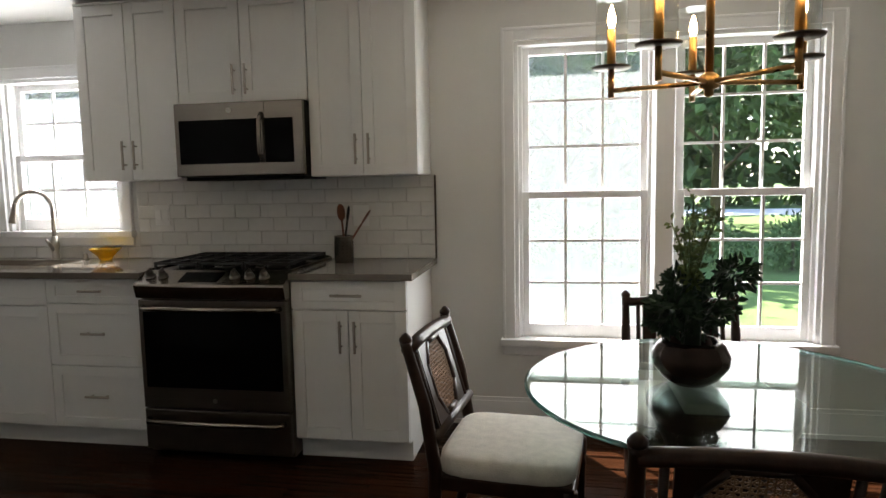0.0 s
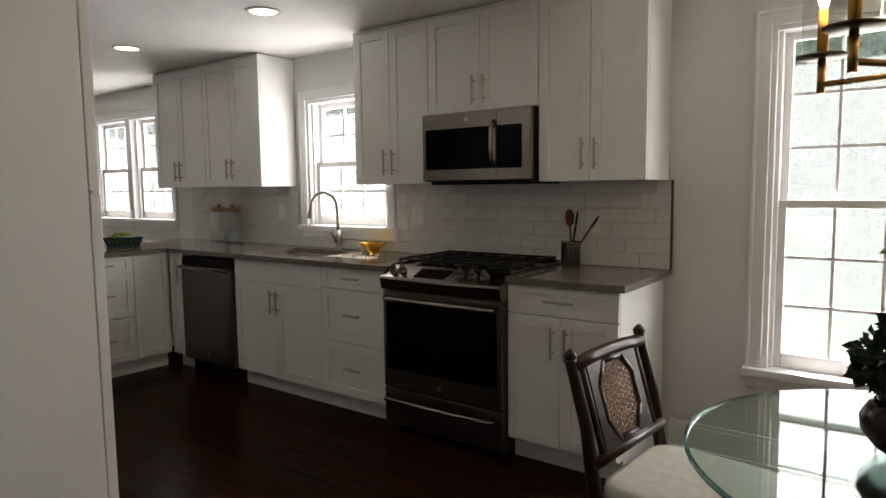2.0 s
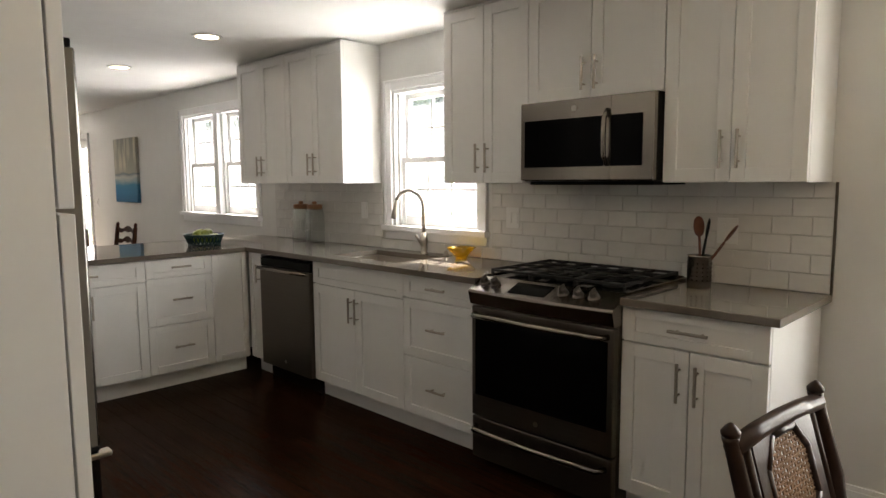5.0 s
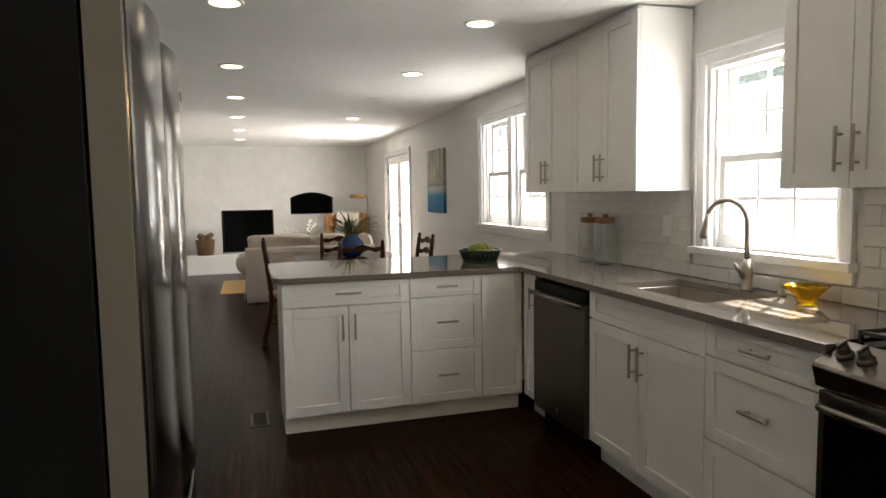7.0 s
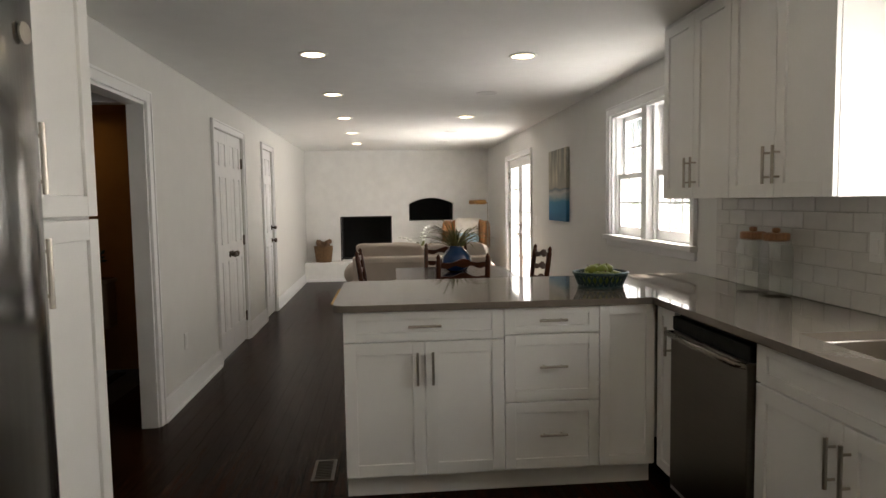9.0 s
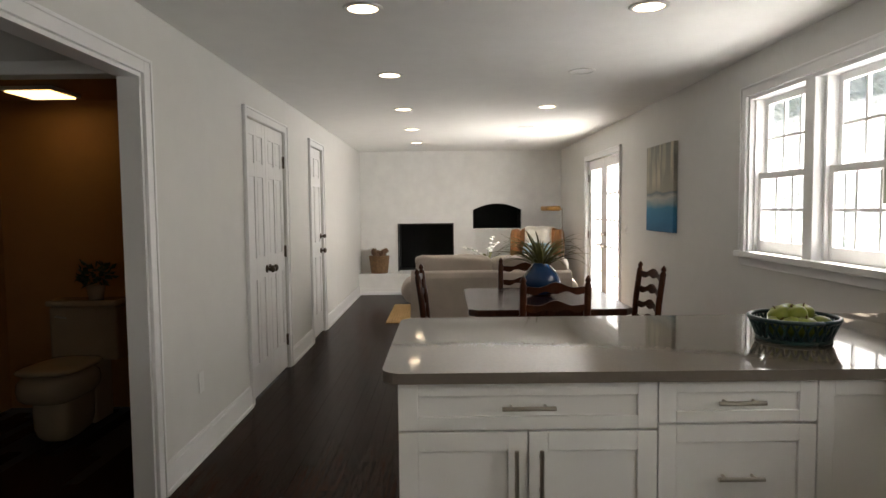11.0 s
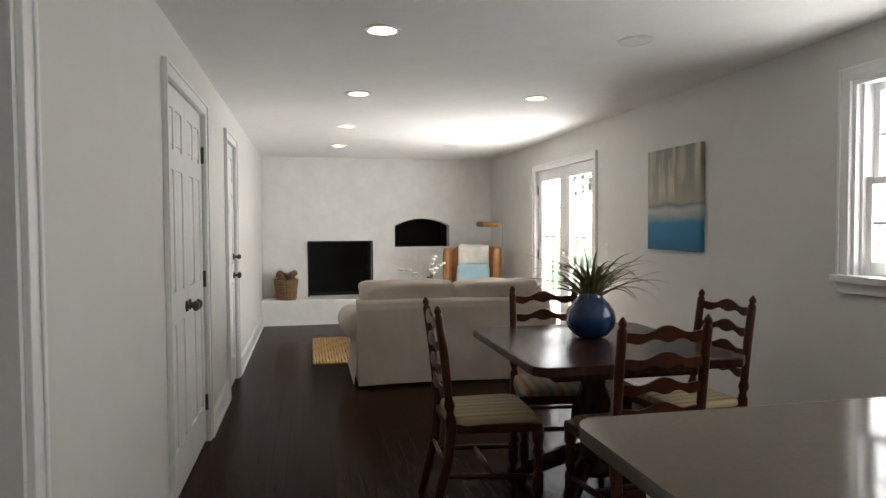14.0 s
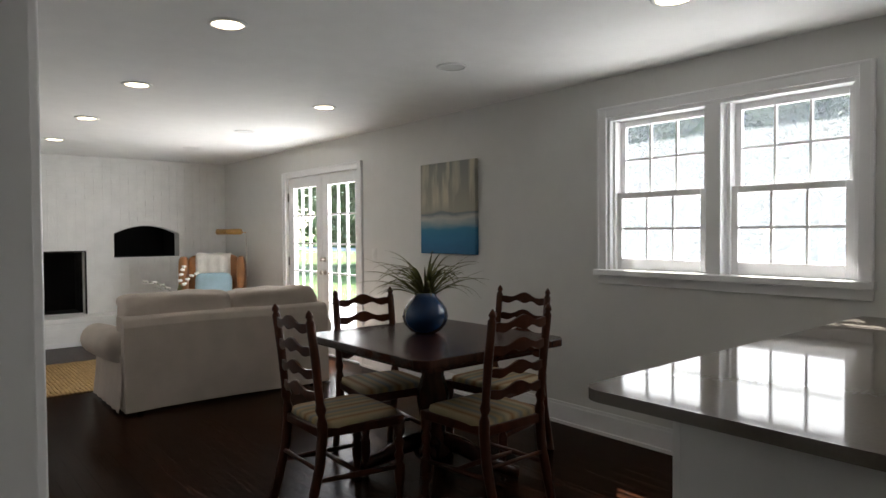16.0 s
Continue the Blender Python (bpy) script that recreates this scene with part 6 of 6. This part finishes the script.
for k in range(13):
    a, r = k * 2.4, 0.035 + 0.075 * (k / 13) ** 0.5
    pn = thing("pine_cone", "brown pine cone heaped in the basket", "pine cone", pose(-13.02 + r * math.cos(a), 1.02 + r * math.sin(a), 0.34 + 0.255 + 0.035 * (k % 3), rnd.uniform(-50, 50), rnd.uniform(-50, 50), rnd.uniform(0, 360)), "pine cones in the basket")
    g = Geo().lathe([(0.008, 0), (0.03, 0.02), (0.036, 0.045), (0.026, 0.075), (0, 0.095)], 10)
    for i in range(36):
        t, b = i / 36, i * 2.4
        rr = 0.036 * math.sin(math.pi * (0.18 + 0.75 * t)) + 0.006
        z = 0.01 + 0.075 * t
        g.add([(rr * math.cos(b + q), rr * math.sin(b + q), z) for q in (-0.35, 0.35)] + [((rr + 0.012) * math.cos(b), (rr + 0.012) * math.sin(b), z + 0.01)], [(0, 1, 2)])
    part("scales", g, M["cone"], pn)

# ---- outdoors: trees, shrubs and a neighbour's house ----


def tree(m, h, crown, seed, label):
    t = thing("tree", label, "tree", m, "garden trees")
    rnd = random.Random(seed)
    g = Geo().tube([(0, 0, -0.2), (0.04, 0.02, h * 0.25), (-0.03, 0.05, h * 0.5), (0.02, 0, h * 0.8)], [0.20, 0.15, 0.11, 0.04], 10)
    f = Geo()
    for k in range(22):
        z0 = h * rnd.uniform(0.16, 0.78)
        a = rnd.uniform(0, 6.28)
        e = Vector((math.cos(a) * crown * rnd.uniform(0.4, 0.95), math.sin(a) * crown * rnd.uniform(0.4, 0.95), z0 + h * rnd.uniform(0.02, 0.28)))
        g.tube([(0, 0, z0), e * 0.5 + Vector((0, 0, z0 * 0.5 + 0.1)), e], [0.06, 0.04, 0.012], 6)
        leaf_ball(f, e, crown * rnd.uniform(0.30, 0.52), 260, 0.33, rnd, 0.75)
    part("trunk", g, M["bark"], t, smooth=True)
    part("crown", f, M["foliage"], t)
    return t


t1 = tree(pose(1.2, 17, -0.25), 10.0, 3.3, 11, "broad leafy green garden tree")
t2 = tree(pose(-3.5, 20, -0.25), 12.0, 3.9, 12, "tall leafy green garden tree")
rnd = random.Random(9)
for k in range(26):
    x = -34 + 2.3 * k + rnd.uniform(-0.7, 0.7)
    y = (17.5, 21, 24.5)[k % 3] + rnd.uniform(-1, 1)
    copy_thing(t1 if k % 2 else t2, pose(x, y, -0.25, 0, 0, rnd.uniform(0, 360)))


def shrub(m, seed):
    s = thing("shrub", "rounded green garden shrub", "shrub", m, "garden shrubs")
    rnd = random.Random(seed)
    f = Geo()
    for c, r in (((0, 0, 0.5), 0.55), ((0.5, 0.1, 0.4), 0.4), ((-0.5, 0, 0.42), 0.42), ((0.1, -0.2, 0.75), 0.35)):
        leaf_ball(f, c, r, 220, 0.11, rnd, 0.85)
    part("leaves", f, M["foliage"], s)
    part("stem", Geo().tube([(0, 0, 0), (0, 0, 0.5)], 0.03, 6), M["bark"], s)
    return s


sh = shrub(pose(1.0, 12.5, -0.25), 21)
for k, (x, y) in enumerate(((2.4, 12.8), (3.8, 12.3), (-0.6, 13), (5.2, 12.9), (-5, 12.5), (-6.6, 12.7), (-9.5, 12.4), (-11, 13), (-13, 12.2))):
    copy_thing(sh, pose(x, y, -0.25, 0, 0, 50 * k))
g = Geo()
rnd = random.Random(31)
for k in range(150):
    x = -75 + 0.78 * k + rnd.uniform(-0.6, 0.6)
    y = 41 + rnd.uniform(-2.5, 2.5)
    top = rnd.uniform(10, 17)
    for j in range(5):
        leaf_ball(g, (x + rnd.uniform(-1.5, 1.5), y, top * (0.08 + 0.21 * j)), rnd.uniform(1.6, 2.6), 46, 1.1, rnd, 0.9)
woods = tagged(part("far_woods", g, M["foliage"]), "dense green woods beyond the street", "woods", "", "stuff")
structure("road", Geo().box(-300, 300, 30, 36, -0.25, -0.235), M["patio"], "pale sunlit street")

# ---- pieces of floor, tile and brick ----
# planks: those nearest the walk are single boards, the rest one mesh
rnd = random.Random(1)
PW = 0.083
meshes = {}
rest = Geo()
count = 0
y = -1.46
while y < NORTH - 0.002:
    x = WEST - rnd.uniform(0, 1.2)
    yw = min(y + PW, NORTH)
    while x < EAST:
        ln = rnd.choice((0.9, 1.2, 1.5, 1.8))
        a, b = max(x, WEST) + 0.0008, min(x + ln, EAST) - 0.0008
        x += ln
        if b - a < 0.05 or (y < SOUTH - 0.13 and not (a > -7.2)):
            continue
        near = -8.6 < (a + b) / 2 < -0.2 and 0.70 < y < 3.34 and count < 300
        lift = rnd.choice((0.0, 0.0003, -0.0003))
        if near:
            key = round(b - a, 2)
            if key not in meshes:
                h = key / 2
                bw = PW / 2 - 0.0003
                e = 0.0007
                meshes[key] = Geo().add([(-h, -bw, -0.008), (h, -bw, -0.008), (h, bw, -0.008), (-h, bw, -0.008), (-h, -bw, -e), (h, -bw, -e), (h, bw, -e), (-h, bw, -e), (-h + e, -bw + e, 0), (h - e, -bw + e, 0), (h - e, bw - e, 0), (-h + e, bw - e, 0)],
                                        [(0, 1, 5, 4), (1, 2, 6, 5), (2, 3, 7, 6), (3, 0, 4, 7), (4, 5, 9, 8), (5, 6, 10, 9), (6, 7, 11, 10), (7, 4, 8, 11), (8, 9, 10, 11)]).mesh("plank", M["plank"])
            o = new("plank", meshes[key])
            o.parent = floor
            o.location = ((a + b) / 2, y + PW / 2, lift)
            count += 1
        else:
            rest.box(a, b, y + 0.0003, yw - 0.0003, -0.008, lift)
    y += PW
tagged(part("planking", rest, M["plank"], floor), kind="stuff")

# wall tiles behind the counter
splash = structure("backsplash", Geo().box(-5.0, -3.60, 3.993, 3.9995, 0.9175, 1.369).box(-3.60, -2.61, 3.993, 3.9995, 0.9175, 0.984).box(-2.61, -0.83, 3.993, 3.9995, 0.9175, 1.369), M["grout"], "glazed white subway tile backsplash")
TH, TW = 0.0775, 0.155
tiles = {}
for r in range(6):
    z0 = 0.9185 + r * TH
    z1 = min(z0 + TH - 0.002, 1.368)
    x = -0.832 + (TW / 2 if r % 2 else 0)
    while x > -5.0:
        a, b = max(x - TW + 0.002, -5.0), min(x, -0.832)
        x -= TW
        spans = [(a, b, z0, z1)]
        if b > -3.60 and a < -2.61:
            spans = []
            if z0 < 0.98:
                spans.append((a, b, z0, min(z1, 0.983)))
            else:
                if a < -3.60:
                    spans.append((a, -3.602, z0, z1))
                if b > -2.61:
                    spans.append((-2.608, b, z0, z1))
        for a2, b2, c2, d2 in spans:
            if b2 - a2 < 0.012 or d2 - c2 < 0.012:
                continue
            key = (round(b2 - a2, 3), round(d2 - c2, 3))
            if key not in tiles:
                hx, hz, e = key[0] / 2, key[1] / 2, 0.003
                tiles[key] = Geo().add([(-hx, 0, -hz), (hx, 0, -hz), (hx, 0, hz), (-hx, 0, hz), (-hx, -0.0045, -hz), (hx, -0.0045, -hz), (hx, -0.0045, hz), (-hx, -0.0045, hz), (-hx + e, -0.006, -hz + e), (hx - e, -0.006, -hz + e), (hx - e, -0.006, hz - e), (-hx + e, -0.006, hz - e)],
                                       [(0, 1, 5, 4), (1, 2, 6, 5), (2, 3, 7, 6), (3, 0, 4, 7), (4, 5, 9, 8), (5, 6, 10, 9), (6, 7, 11, 10), (7, 4, 8, 11), (8, 9, 10, 11)]).mesh("tile", M["tile"])
            o = new("tile", tiles[key])
            o.parent = splash
            o.matrix_basis = pose((a2 + b2) / 2, 3.9935, (c2 + d2) / 2, rnd.uniform(-0.15, 0.15), 0, rnd.uniform(-0.15, 0.15))
part("edge_strip", Geo().box(-0.832, -0.824, 3.984, 3.9995, 0.9175, 1.369), M["bronze"], splash)

# painted bricks of the chimney wall and hearth
g = Geo()
BL, BH = 0.203, 0.068


def open_at(y, z):
    if 1.30 < y < 2.24 and 0.34 < z < 1.14:
        return True
    return 2.53 < y < 3.38 and 1.02 < z < 1.36 + 0.105 * (1 - ((y - 2.955) / 0.405) ** 2)


row = 0
z = 0.34
while z < CEIL - 0.01:
    y = SOUTH - (BL / 2 if row % 2 else 0)
    while y < NORTH:
        a, b = max(y, SOUTH) + 0.004, min(y + BL, NORTH) - 0.004
        y += BL
        if b - a < 0.02:
            continue
        cut = [(a, b)]
        if open_at((a + b) / 2, z + BH / 2) or open_at(a, z + BH / 2) or open_at(b, z + BH / 2):
            cut = []
            n = 20
            for k in range(n):
                u, v = a + (b - a) * k / n, a + (b - a) * (k + 1) / n
                if not open_at((u + v) / 2, z + 0.01) and not open_at((u + v) / 2, z + BH - 0.008):
                    cut.append((u, v))
        for u, v in cut:
            g.box(WEST, WEST + 0.005 + rnd.uniform(0, 0.003), u, v, z + 0.004, min(z + BH - 0.004, CEIL))
    z += BH
    row += 1
tagged(part("brick_face", g, M["brick"], wall_west), kind="stuff")
g = Geo()
for r in range(4):
    y = SOUTH - (BL / 2 if r % 2 else 0)
    while y < NORTH:
        a, b = max(y, SOUTH) + 0.004, min(y + BL, NORTH) - 0.004
        y += BL
        if b - a > 0.02:
            g.box(-12.90, -12.895, a, b, 0.055 + r * 0.056, 0.055 + r * 0.056 + 0.05)
tagged(part("brick_face", g, M["brick"], hearth), kind="stuff")
